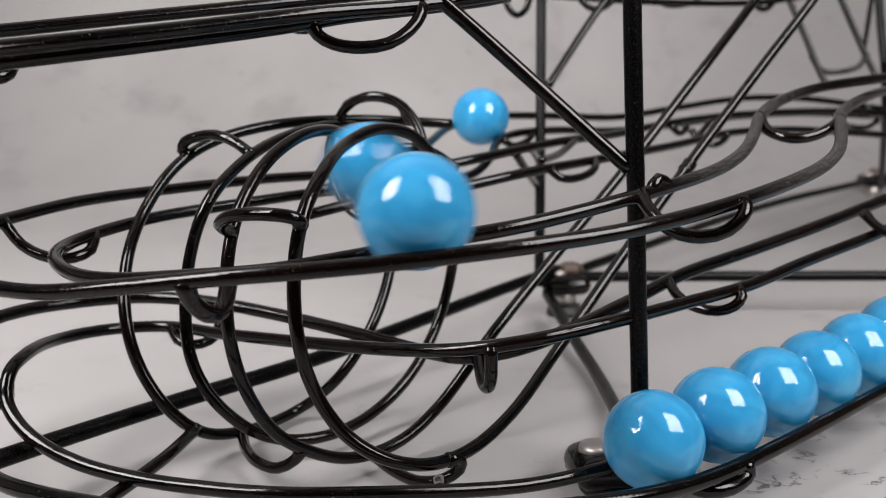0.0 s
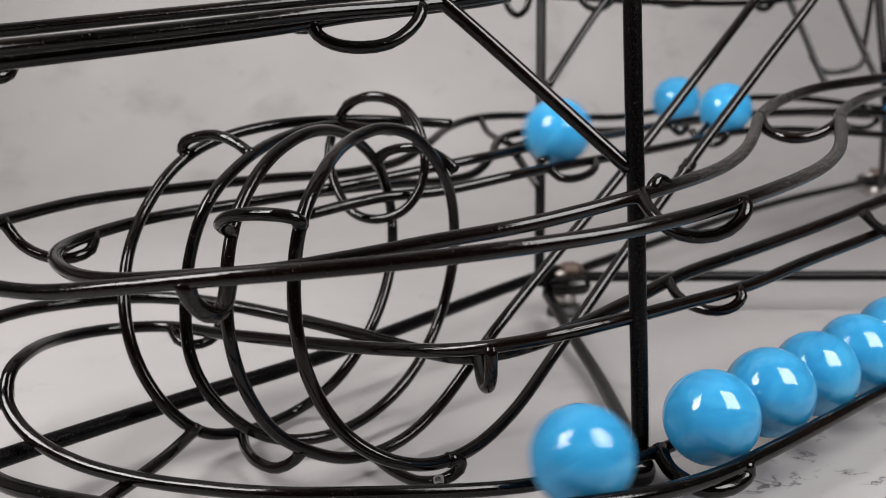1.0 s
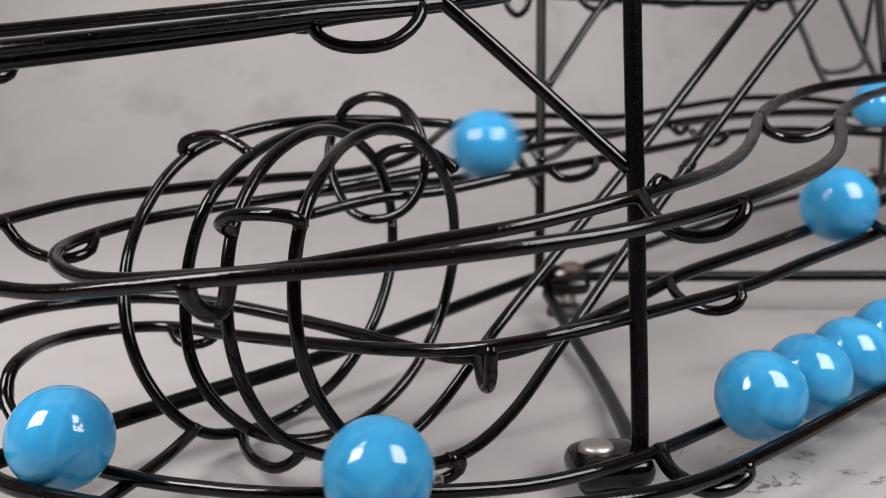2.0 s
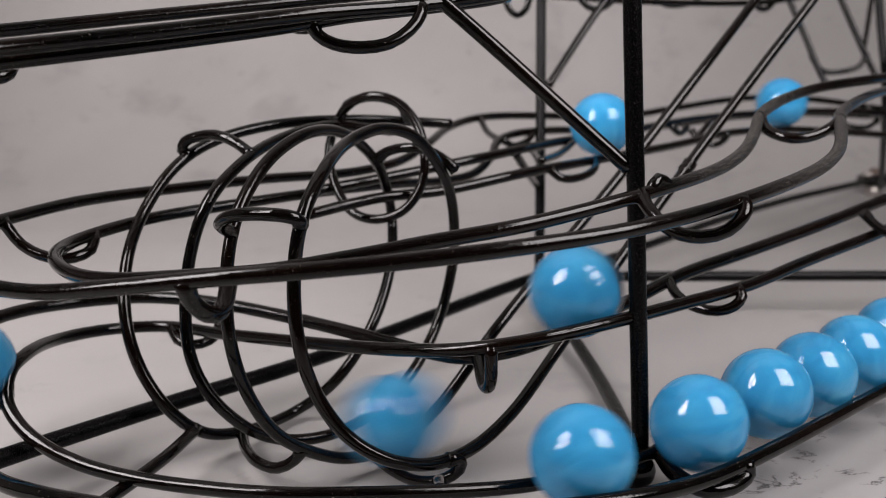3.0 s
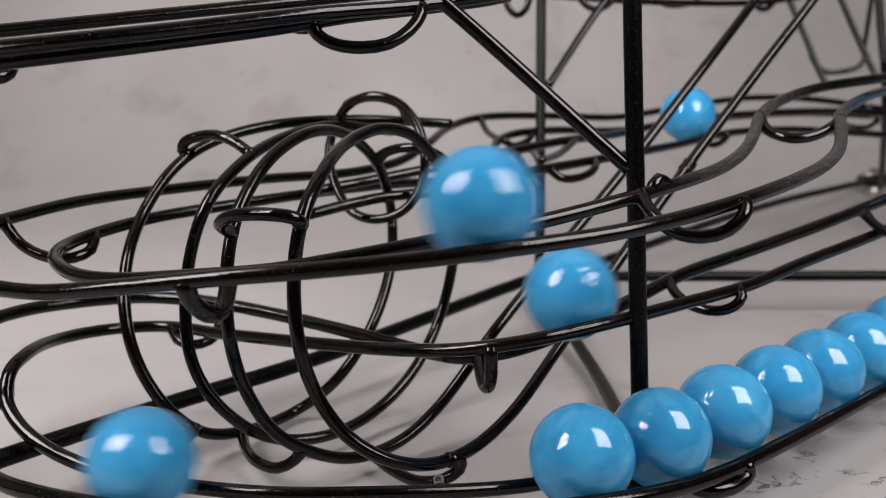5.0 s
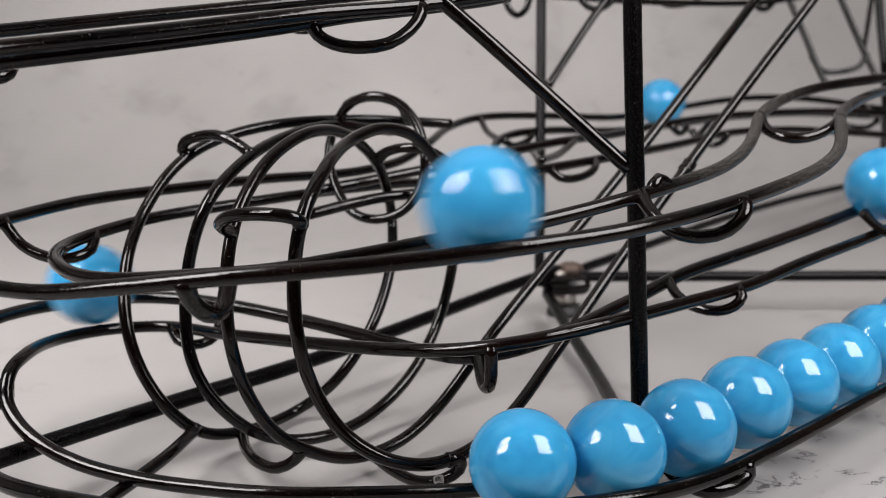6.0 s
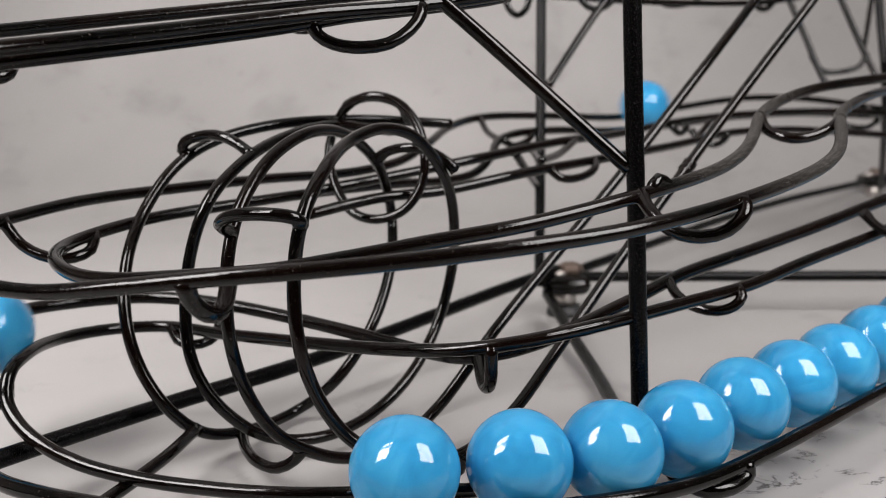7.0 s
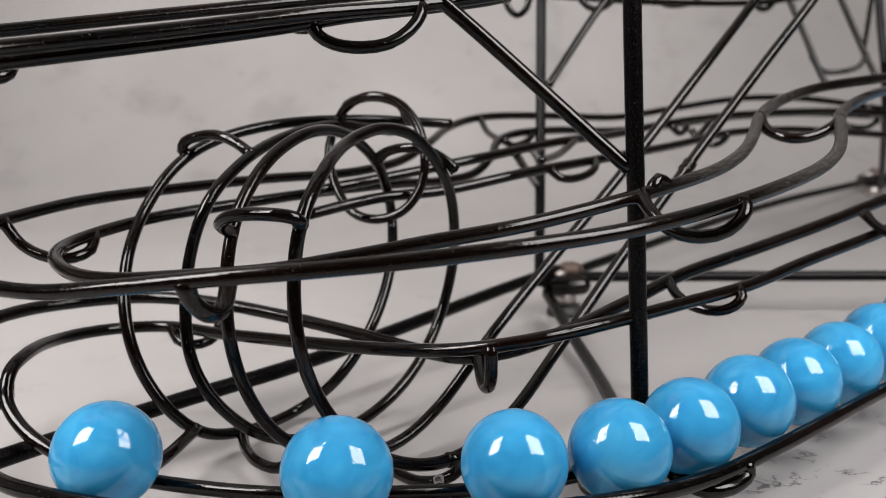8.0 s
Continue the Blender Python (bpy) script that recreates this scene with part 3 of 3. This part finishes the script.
# ---- marbles ----
# ways of the marbles' centres, in mm
WAY_COIL = [(134.6, 278.2, 148), (84.6, 243.3, 97.8), (71.2, 229.7, 83.6), (55.3, 216.4, 67.1), (38.8, 203.1, 50.3), (21.2, 186.1, 32.1), (6.8, 175.4, 18), (-4.4, 167.3, 11.3), (-13.8, 160.2, 12.4), (-20.7, 155.6, 19.5), (-24.4, 154.7, 29.3), (-25.7, 159.6, 39.4), (-23.1, 169, 47.3), (-17.8, 178.8, 52.6), (-12.2, 188.1, 52.6), (-7.8, 198.5, 45.1), (-6.9, 202.7, 35.1), (-9.4, 204.8, 22.6), (-16.7, 196, 11.6), (-24.5, 183.9, 7.9), (-33.1, 177, 10.4), (-42, 175.4, 16.4), (-47, 177.2, 24.1), (-49.2, 181.3, 32.7), (-47.9, 189.3, 41), (-41.2, 198.1, 48.1), (-29.6, 204.9, 51.8), (-14.3, 210.9, 51.3), (2, 220.3, 52.4), (21.1, 231.5, 55), (42.2, 256.3, 56.1), (58.5, 277.2, 55.9), (77.8, 300.8, 56.5), (95.4, 316.3, 57.5), (118.7, 329.5, 58.4), (149.9, 343.1, 56.6), (186.5, 361.4, 53.4)]
WAY_FRONT = [(129.5, 272.6, 78.9), (111.5, 257.9, 73.8), (99.2, 246.8, 70.6), (76.8, 209, 67.9), (65.1, 186.7, 64), (49.3, 159.8, 59.7), (30, 144.4, 57.2), (17, 137.4, 55), (5.1, 133.2, 53.5), (-6.3, 130.9, 52.6), (-23.8, 129.8, 51.7), (-38.3, 131.9, 50.1), (-54, 136.6, 48.5), (-62, 140.8, 48.2), (-68.2, 147.4, 48.3), (-70.7, 156, 48.6), (-70.4, 165.1, 48.7), (-68.8, 171.9, 49.1), (-63, 184.1, 49.8), (-55.5, 193.9, 51), (-43.9, 205.9, 50.3), (-31.9, 218, 50.3), (-14, 236.1, 49.3), (-3.4, 248, 51.2), (5.3, 261.2, 53.9), (10.9, 280.7, 56.5), (20.1, 294.9, 57.3), (47.8, 319.4, 57.4), (64.5, 331.3, 57), (91.3, 352.6, 59.4), (113, 365.6, 60.7), (136.5, 370.6, 60.3), (157.2, 372.4, 56.9)]
WAY_LOW = [(166, 264.2, 59.9), (109.8, 225.4, 49.1), (91.3, 213.4, 44.2), (77.7, 204.6, 40.8), (57.1, 189.8, 37.3), (38.7, 176.3, 35.4), (22.7, 165.2, 33.7), (16.3, 161, 32.6), (3.3, 162.4, 30.3), (-6, 167.5, 29.2), (-18.9, 176.3, 28.2), (-38, 187.8, 28.7), (-57.9, 192.3, 29), (-71.7, 188.1, 29.2), (-77.3, 178.1, 28.4), (-80.4, 169.1, 25.4), (-79.1, 158.1, 22.8), (-72.2, 147, 20.8), (-63.5, 142.5, 19.1), (-56.6, 140.9, 16.6), (-47.9, 137.3, 15.4), (-34.5, 133.2, 15.7), (-20.9, 131.2, 15.8), (-6.7, 132.6, 15.3), (9.6, 137.8, 14.2), (27, 143.9, 13.8), (40, 153, 14.1), (52.2, 163, 14.8), (64.3, 173.6, 14.8), (76.6, 184.4, 15), (88.6, 194.6, 16.1), (112.5, 214.7, 18.3), (149.2, 246.4, 21.1)]
# marbles: way, and rows of seconds and mm along it
ROLLS = [
    (WAY_COIL, [(0.00, 302.5), (0.10, 401.7), (0.20, 472.5), (0.30, 513.6), (0.40, 546.2), (0.50, 563.6), (0.60, 572.8), (0.70, 582.7), (0.80, 592.7), (0.90, 603.3), (1.00, 616.1), (1.10, 635.9), (1.20, 653.7), (1.30, 673.8), (1.40, 693.9), (1.50, 711.3), (1.60, 725.7), (8.00, 930.0)]),
    (WAY_COIL, [(0.00, -17.0), (0.20, 0.0), (0.40, 74.5), (0.50, 143.3), (0.60, 237.2), (0.70, 317.1), (0.80, 417.0), (0.90, 480.8), (1.00, 522.2), (1.10, 555.2), (1.20, 568.8), (1.30, 579.6), (1.40, 588.1), (1.50, 598.8), (1.60, 613.3), (1.70, 627.4), (1.80, 645.3), (1.90, 665.3), (2.00, 685.1), (2.10, 708.2), (2.20, 725.7), (8.00, 913.0)]),
    (WAY_COIL, [(0.00, -34.0), (1.20, 0.0), (1.40, 56.9), (1.50, 104.2), (1.60, 186.7), (1.70, 274.0), (1.80, 386.8), (1.90, 464.5), (2.00, 499.9), (2.10, 536.7), (2.20, 552.5), (2.40, 566.9), (2.60, 584.2), (2.80, 605.7), (2.90, 623.2), (3.00, 643.2), (3.10, 667.8), (3.20, 686.8), (3.30, 708.2), (3.40, 725.7), (8.00, 896.0)]),
    (WAY_COIL, [(0.00, -51.0), (2.10, 0.0), (2.30, 74.5), (2.40, 139.3), (2.50, 231.3), (2.60, 309.7), (2.70, 407.1), (2.80, 469.6), (2.90, 511.9), (3.00, 543.2), (3.10, 551.8), (3.20, 557.2), (3.30, 564.9), (3.40, 572.1), (3.50, 587.3), (3.60, 598.8), (3.70, 613.3), (3.80, 635.2), (3.90, 654.4), (4.00, 680.8), (4.10, 705.1), (4.20, 725.7), (8.00, 879.0)]),
    (WAY_COIL, [(0.00, -68.0), (2.60, 0.0), (2.80, 74.5), (2.90, 137.3), (3.00, 230.0), (3.10, 309.7), (3.20, 409.6), (3.30, 475.3), (3.40, 517.4), (3.50, 547.7), (3.60, 559.2), (3.70, 564.3), (3.80, 576.6), (3.90, 586.5), (4.00, 595.0), (4.10, 604.5), (4.20, 618.5), (4.30, 636.6), (4.40, 657.7), (4.50, 681.7), (4.60, 705.1), (4.70, 725.7), (8.00, 862.0)]),
    (WAY_COIL, [(0.00, -85.0), (3.60, 0.0), (3.80, 76.1), (3.90, 132.0), (4.00, 224.8), (4.10, 306.7), (4.20, 405.0), (4.30, 472.9), (4.40, 514.4), (4.50, 546.2), (4.60, 558.5), (4.70, 564.3), (4.80, 575.8), (4.90, 585.8), (5.00, 594.2), (5.10, 604.5), (5.20, 617.9), (5.30, 635.9), (5.40, 657.7), (5.50, 681.7), (5.60, 705.1), (5.70, 725.7), (8.00, 845.0)]),
    (WAY_FRONT, [(0.00, 435.1), (0.10, 466.2), (0.20, 509.5), (0.30, 543.4), (0.40, 567.9), (0.50, 602.9), (0.55, 615.6), (8.00, 717.6)]),
    (WAY_FRONT, [(0.00, 203.3), (0.10, 235.0), (0.20, 259.8), (0.30, 298.1), (0.40, 324.2), (0.50, 357.9), (0.60, 398.8), (0.70, 420.9), (0.80, 450.6), (0.90, 491.3), (1.00, 530.2), (1.10, 558.6), (1.20, 581.8), (1.30, 602.9), (1.40, 615.6), (8.00, 700.6)]),
    (WAY_FRONT, [(0.00, -102.0), (4.30, 0.0), (4.40, 22.1), (4.50, 40.7), (4.60, 90.3), (4.70, 110.2), (4.80, 141.7), (4.90, 166.7), (5.00, 194.4), (5.10, 223.6), (5.20, 254.8), (5.30, 291.1), (5.40, 311.7), (5.50, 340.9), (5.60, 383.4), (5.70, 413.9), (5.80, 441.6), (5.90, 480.2), (6.00, 522.0), (6.10, 549.6), (6.20, 578.8), (6.30, 615.6), (8.00, 683.6)]),
    (WAY_FRONT, [(0.00, -119.0), (5.40, 0.0), (5.50, 21.0), (5.60, 38.9), (5.70, 94.8), (5.80, 141.7), (5.90, 166.7), (6.00, 194.4), (6.10, 223.6), (6.20, 254.8), (6.30, 291.1), (6.40, 311.7), (6.50, 340.9), (6.60, 383.4), (6.70, 415.5), (6.80, 436.6), (6.90, 469.3), (7.00, 513.7), (7.10, 546.4), (7.20, 572.7), (7.30, 615.6), (8.00, 666.6)]),
    (WAY_LOW, [(0.00, -63.4), (5.80, 59.1), (5.90, 73.8), (6.00, 85.6), (6.10, 102.0), (6.20, 120.3), (6.30, 142.6), (6.40, 164.1), (6.50, 184.2), (6.60, 208.2), (6.70, 231.7), (6.80, 254.2), (6.90, 280.5), (7.00, 302.9), (7.10, 317.2), (7.20, 345.2), (7.30, 378.6), (7.40, 385.5), (7.60, 385.5), (7.70, 373.1), (7.80, 363.6), (7.90, 356.9), (8.00, 353.2)]),
    (WAY_LOW, [(0.00, -58.3), (5.00, 56.0), (5.10, 73.8), (5.20, 91.7), (5.30, 108.3), (5.40, 133.9), (5.50, 156.8), (5.60, 178.8), (5.70, 201.5), (5.80, 229.3), (5.90, 251.5), (6.00, 278.1), (6.10, 302.2), (6.20, 318.6), (6.30, 343.2), (6.40, 373.4), (6.50, 400.8), (6.60, 401.2), (6.70, 401.2), (6.80, 401.2), (6.90, 400.4), (7.00, 398.3), (7.10, 398.3), (7.20, 400.0), (7.30, 401.6), (7.40, 401.6), (7.70, 401.6), (7.80, 397.1), (7.90, 391.9), (8.00, 388.7)]),
    (WAY_LOW, [(0.00, -78.4), (4.20, 29.4), (4.40, 59.1), (4.50, 75.6), (4.60, 91.7), (4.70, 108.3), (4.80, 132.7), (4.90, 156.2), (5.00, 177.5), (5.10, 199.3), (5.20, 222.7), (5.30, 247.3), (5.40, 272.2), (5.50, 293.6), (5.60, 312.9), (5.70, 332.1), (5.80, 356.3), (5.90, 388.7), (6.00, 416.5), (6.10, 416.9), (6.20, 417.4), (6.30, 417.4), (6.40, 416.9), (6.50, 417.8), (6.70, 417.8), (6.80, 418.7), (6.90, 417.4), (7.00, 416.0), (7.10, 416.9), (7.20, 417.8), (7.30, 416.9), (7.40, 418.2), (7.70, 418.2), (7.80, 416.9), (7.90, 415.2), (8.00, 415.2)]),
    (WAY_LOW, [(0.00, -52.3), (3.40, 45.7), (3.50, 59.1), (3.60, 73.8), (3.70, 86.0), (3.80, 99.3), (3.90, 117.0), (4.00, 136.8), (4.10, 158.9), (4.20, 178.9), (4.30, 201.2), (4.40, 223.9), (4.50, 247.3), (4.60, 272.2), (4.70, 297.9), (4.80, 312.0), (4.90, 332.6), (5.00, 359.3), (5.10, 391.5), (5.20, 412.6), (5.30, 415.2), (5.50, 421.3), (5.80, 427.4), (5.90, 430.0), (6.00, 431.7), (6.10, 432.2), (6.20, 432.8), (6.30, 432.8), (6.40, 432.8), (6.50, 433.0), (6.70, 433.0), (6.80, 433.9), (7.00, 431.2), (7.20, 433.0), (7.40, 433.5), (7.70, 433.5), (8.00, 432.8)]),
    (WAY_LOW, [(0.00, -13.3), (2.50, 73.8), (2.60, 91.7), (2.70, 111.3), (2.80, 133.9), (2.90, 156.8), (3.00, 176.4), (3.10, 197.5), (3.20, 221.8), (3.30, 246.3), (3.40, 266.8), (3.50, 293.6), (3.60, 312.0), (3.70, 332.6), (3.80, 359.3), (3.90, 391.5), (4.00, 412.6), (4.10, 413.8), (4.20, 415.2), (4.30, 417.8), (4.40, 419.2), (4.50, 420.4), (4.60, 421.8), (4.70, 423.5), (5.00, 426.1), (5.20, 429.2), (5.40, 433.5), (5.60, 438.6), (5.80, 443.0), (5.90, 445.7), (6.00, 447.7), (6.10, 448.2), (6.20, 448.7), (6.40, 448.7), (6.60, 449.0), (6.80, 449.9), (7.00, 447.0), (7.20, 449.0), (7.40, 449.5), (7.70, 449.5), (8.00, 448.7)]),
    (WAY_LOW, [(0.00, -35.3), (1.60, 45.7), (1.70, 59.1), (1.80, 73.8), (1.90, 88.1), (2.00, 100.9), (2.10, 118.3), (2.20, 139.7), (2.30, 161.4), (2.40, 182.9), (2.50, 204.8), (2.60, 226.6), (2.70, 251.0), (2.80, 274.5), (2.90, 300.1), (3.00, 314.9), (3.10, 340.3), (3.20, 369.0), (3.30, 400.8), (3.40, 424.4), (3.50, 425.7), (3.60, 426.5), (3.90, 427.4), (4.00, 427.8), (4.10, 429.1), (4.20, 430.4), (4.30, 433.0), (4.40, 434.4), (4.50, 435.7), (4.70, 438.8), (5.00, 441.5), (5.20, 444.8), (5.40, 449.5), (5.60, 454.6), (5.80, 459.0), (6.00, 463.7), (6.20, 464.7), (6.40, 464.7), (6.60, 465.0), (6.80, 465.9), (7.00, 463.0), (7.20, 465.0), (7.40, 465.5), (7.70, 465.5), (8.00, 464.7)]),
    (WAY_LOW, [(0.00, 439.8), (0.90, 439.8), (1.00, 426.1), (1.10, 405.5), (1.20, 389.7), (1.30, 376.5), (1.40, 364.7), (1.50, 355.0), (1.60, 348.1), (1.70, 345.4), (1.85, 344.0), (2.00, 344.6), (2.20, 351.2), (2.40, 364.0), (2.60, 379.6), (2.80, 398.7), (2.90, 411.2), (3.00, 426.1), (3.10, 438.6), (3.30, 439.4), (3.40, 439.7), (3.60, 442.0), (3.90, 443.0), (4.00, 443.8), (4.20, 446.4), (4.40, 450.4), (4.70, 454.8), (5.00, 457.5), (5.40, 465.5), (5.80, 475.0), (6.00, 479.7), (6.20, 480.7), (6.60, 481.0), (6.80, 481.9), (7.00, 479.0), (7.20, 481.0), (7.40, 481.5), (8.00, 480.7)]),
    (WAY_LOW, [(0.00, 455.8), (0.90, 455.8), (1.00, 454.3), (1.20, 451.8), (1.30, 451.4), (1.40, 452.2), (1.50, 454.3), (1.60, 454.7), (1.70, 435.1), (1.80, 416.9), (1.90, 403.8), (2.00, 394.5), (2.20, 388.3), (2.40, 391.5), (2.60, 402.9), (2.80, 420.4), (2.90, 434.3), (3.00, 450.9), (3.10, 454.6), (3.30, 455.4), (3.40, 455.7), (3.60, 458.0), (3.90, 459.0), (4.00, 459.8), (4.20, 462.4), (4.40, 466.4), (4.70, 470.8), (5.00, 473.5), (5.40, 481.5), (5.80, 491.0), (6.00, 495.7), (6.20, 496.7), (6.60, 497.0), (6.80, 497.9), (7.00, 495.0), (7.20, 497.0), (7.40, 497.5), (8.00, 496.7)]),
    (WAY_LOW, [(0.00, 471.9), (1.60, 470.7), (1.70, 468.6), (2.80, 470.3), (3.10, 470.6), (3.30, 471.4), (3.40, 471.7), (3.60, 474.0), (3.90, 475.0), (4.00, 475.8), (4.20, 478.4), (4.40, 482.4), (4.70, 486.8), (5.00, 489.5), (5.40, 497.5), (5.80, 507.0), (6.00, 511.7), (6.20, 512.7), (6.60, 513.0), (6.80, 513.9), (7.00, 511.0), (7.20, 513.0), (7.40, 513.5), (8.00, 512.7)]),
    (WAY_LOW, [(0.00, 487.9), (1.60, 486.7), (1.70, 484.6), (2.80, 486.3), (3.10, 486.6), (3.30, 487.4), (3.40, 487.7), (3.60, 490.0), (3.90, 491.0), (4.00, 491.8), (4.20, 494.4), (4.40, 498.4), (4.70, 502.8), (5.00, 505.5), (5.40, 513.5), (5.80, 523.0), (6.00, 527.7), (6.20, 528.7), (6.60, 529.0), (6.80, 529.9), (7.00, 527.0), (7.20, 529.0), (7.40, 529.5), (8.00, 528.7)]),
    (WAY_LOW, [(0.00, 503.9), (1.60, 502.7), (1.70, 500.6), (2.80, 502.3), (3.10, 502.6), (3.30, 503.4), (3.40, 503.7), (3.60, 506.0), (3.90, 507.0), (4.00, 507.8), (4.20, 510.4), (4.40, 514.4), (4.70, 518.8), (5.00, 521.5), (5.40, 529.5), (5.80, 539.0), (6.00, 543.7), (6.20, 544.7), (6.60, 545.0), (6.80, 545.9), (7.00, 543.0), (7.20, 545.0), (7.40, 545.5), (8.00, 544.7)]),
    (WAY_LOW, [(0.00, 519.9), (1.60, 518.7), (1.70, 516.6), (2.80, 518.3), (3.10, 518.6), (3.30, 519.4), (3.40, 519.7), (3.60, 522.0), (3.90, 523.0), (4.00, 523.8), (4.20, 526.4), (4.40, 530.4), (4.70, 534.8), (5.00, 537.5), (5.40, 545.5), (5.80, 555.0), (6.00, 559.7), (6.20, 560.7), (6.60, 561.0), (6.80, 561.9), (7.00, 559.0), (7.20, 561.0), (7.40, 561.5), (8.00, 560.7)]),
    (WAY_LOW, [(0.00, 535.9), (1.60, 534.7), (1.70, 532.6), (2.80, 534.3), (3.10, 534.6), (3.30, 535.4), (3.40, 535.7), (3.60, 538.0), (3.90, 539.0), (4.00, 539.8), (4.20, 542.4), (4.40, 546.4), (4.70, 550.8), (5.00, 553.5), (5.40, 561.5), (5.80, 571.0), (6.00, 575.7), (6.20, 576.7), (6.60, 577.0), (6.80, 577.9), (7.00, 575.0), (7.20, 577.0), (7.40, 577.5), (8.00, 576.7)]),
    (WAY_LOW, [(0.00, 551.9), (1.60, 550.7), (1.70, 548.6), (2.80, 550.3), (3.10, 550.6), (3.30, 551.4), (3.40, 551.7), (3.60, 554.0), (3.90, 555.0), (4.00, 555.8), (4.20, 558.4), (4.40, 562.4), (4.70, 566.8), (5.00, 569.5), (5.40, 577.5), (5.80, 587.0), (6.00, 591.7), (6.20, 592.7), (6.60, 593.0), (6.80, 593.9), (7.00, 591.0), (7.20, 593.0), (7.40, 593.5), (8.00, 592.7)]),
]

def marble():
    bm = bmesh.new()
    bmesh.ops.create_uvsphere(bm, u_segments=48, v_segments=32, radius=0.008)
    return tagged(part("marble", bm, GLASS_BLUE), "glossy sky-blue opaque glass marble with faint swirls", "marble", "blue marbles on the run")


def along(way):
    line = spline(way, step=1.0)
    run_up = [0.0]
    for a, b in zip(line, line[1:]):
        run_up.append(run_up[-1] + (b - a).length)
    return np.array(run_up), np.array([tuple(v) for v in line])


def place_at(way, s):
    lengths, line = way
    if s < 0:
        d = line[1] - line[0]
        return line[0] + d / np.linalg.norm(d) * s
    if s > lengths[-1]:
        d = line[-1] - line[-2]
        return line[-1] + d / np.linalg.norm(d) * (s - lengths[-1])
    return np.array([np.interp(s, lengths, line[:, k]) for k in range(3)])


def eased(rows, t):
    """Monotone cubic through rows of (seconds, mm)."""
    if t <= rows[0][0]:
        return rows[0][1]
    if t >= rows[-1][0]:
        return rows[-1][1]
    k = max(i for i in range(len(rows) - 1) if rows[i][0] <= t)

    def slope(i):
        if i == 0 or i == len(rows) - 1:
            return 0.0
        h0, h1 = rows[i][0] - rows[i - 1][0], rows[i + 1][0] - rows[i][0]
        d0, d1 = (rows[i][1] - rows[i - 1][1]) / h0, (rows[i + 1][1] - rows[i][1]) / h1
        return 0.0 if d0 * d1 <= 0 else (h0 + h1) / ((2 * h1 + h0) / 3 / d0 + (2 * h0 + h1) / 3 / d1)

    h = rows[k + 1][0] - rows[k][0]
    u = (t - rows[k][0]) / h
    a, b = rows[k][1], rows[k + 1][1]
    return (2 * u ** 3 - 3 * u * u + 1) * a + (u ** 3 - 2 * u * u + u) * h * slope(k) + (3 * u * u - 2 * u ** 3) * b + (u ** 3 - u * u) * h * slope(k + 1)


def rolled(way, rows, turn):
    """Rows for walk(): the marble rolls along its way without slipping."""
    out, last = [], None
    q = Euler((turn * 1.3, turn * 0.7, turn * 2.1)).to_quaternion()
    for k in range(0, 241):
        t = k / FPS
        p = Vector(place_at(way, eased(rows, t)))
        if last is not None and (p - last).length > 1e-6:
            step = p - last
            axis = Vector((0, 0, 1)).cross(step)
            if axis.length > 1e-9:
                from_roll = min(step.length / 8.0, 1.2)
                q = Matrix.Rotation(from_roll, 3, axis.normalized()).to_quaternion() @ q
        out.append((t, Matrix.Translation(p * 0.001) @ q.to_matrix().to_4x4()))
        last = p
    return out


def motions():
    ways = {}
    for k, (way, rows) in enumerate(ROLLS):
        key = id(way)
        if key not in ways:
            ways[key] = along(way)
        ball = marble()
        walk(ball, rolled(ways[key], rows, k))


motions()
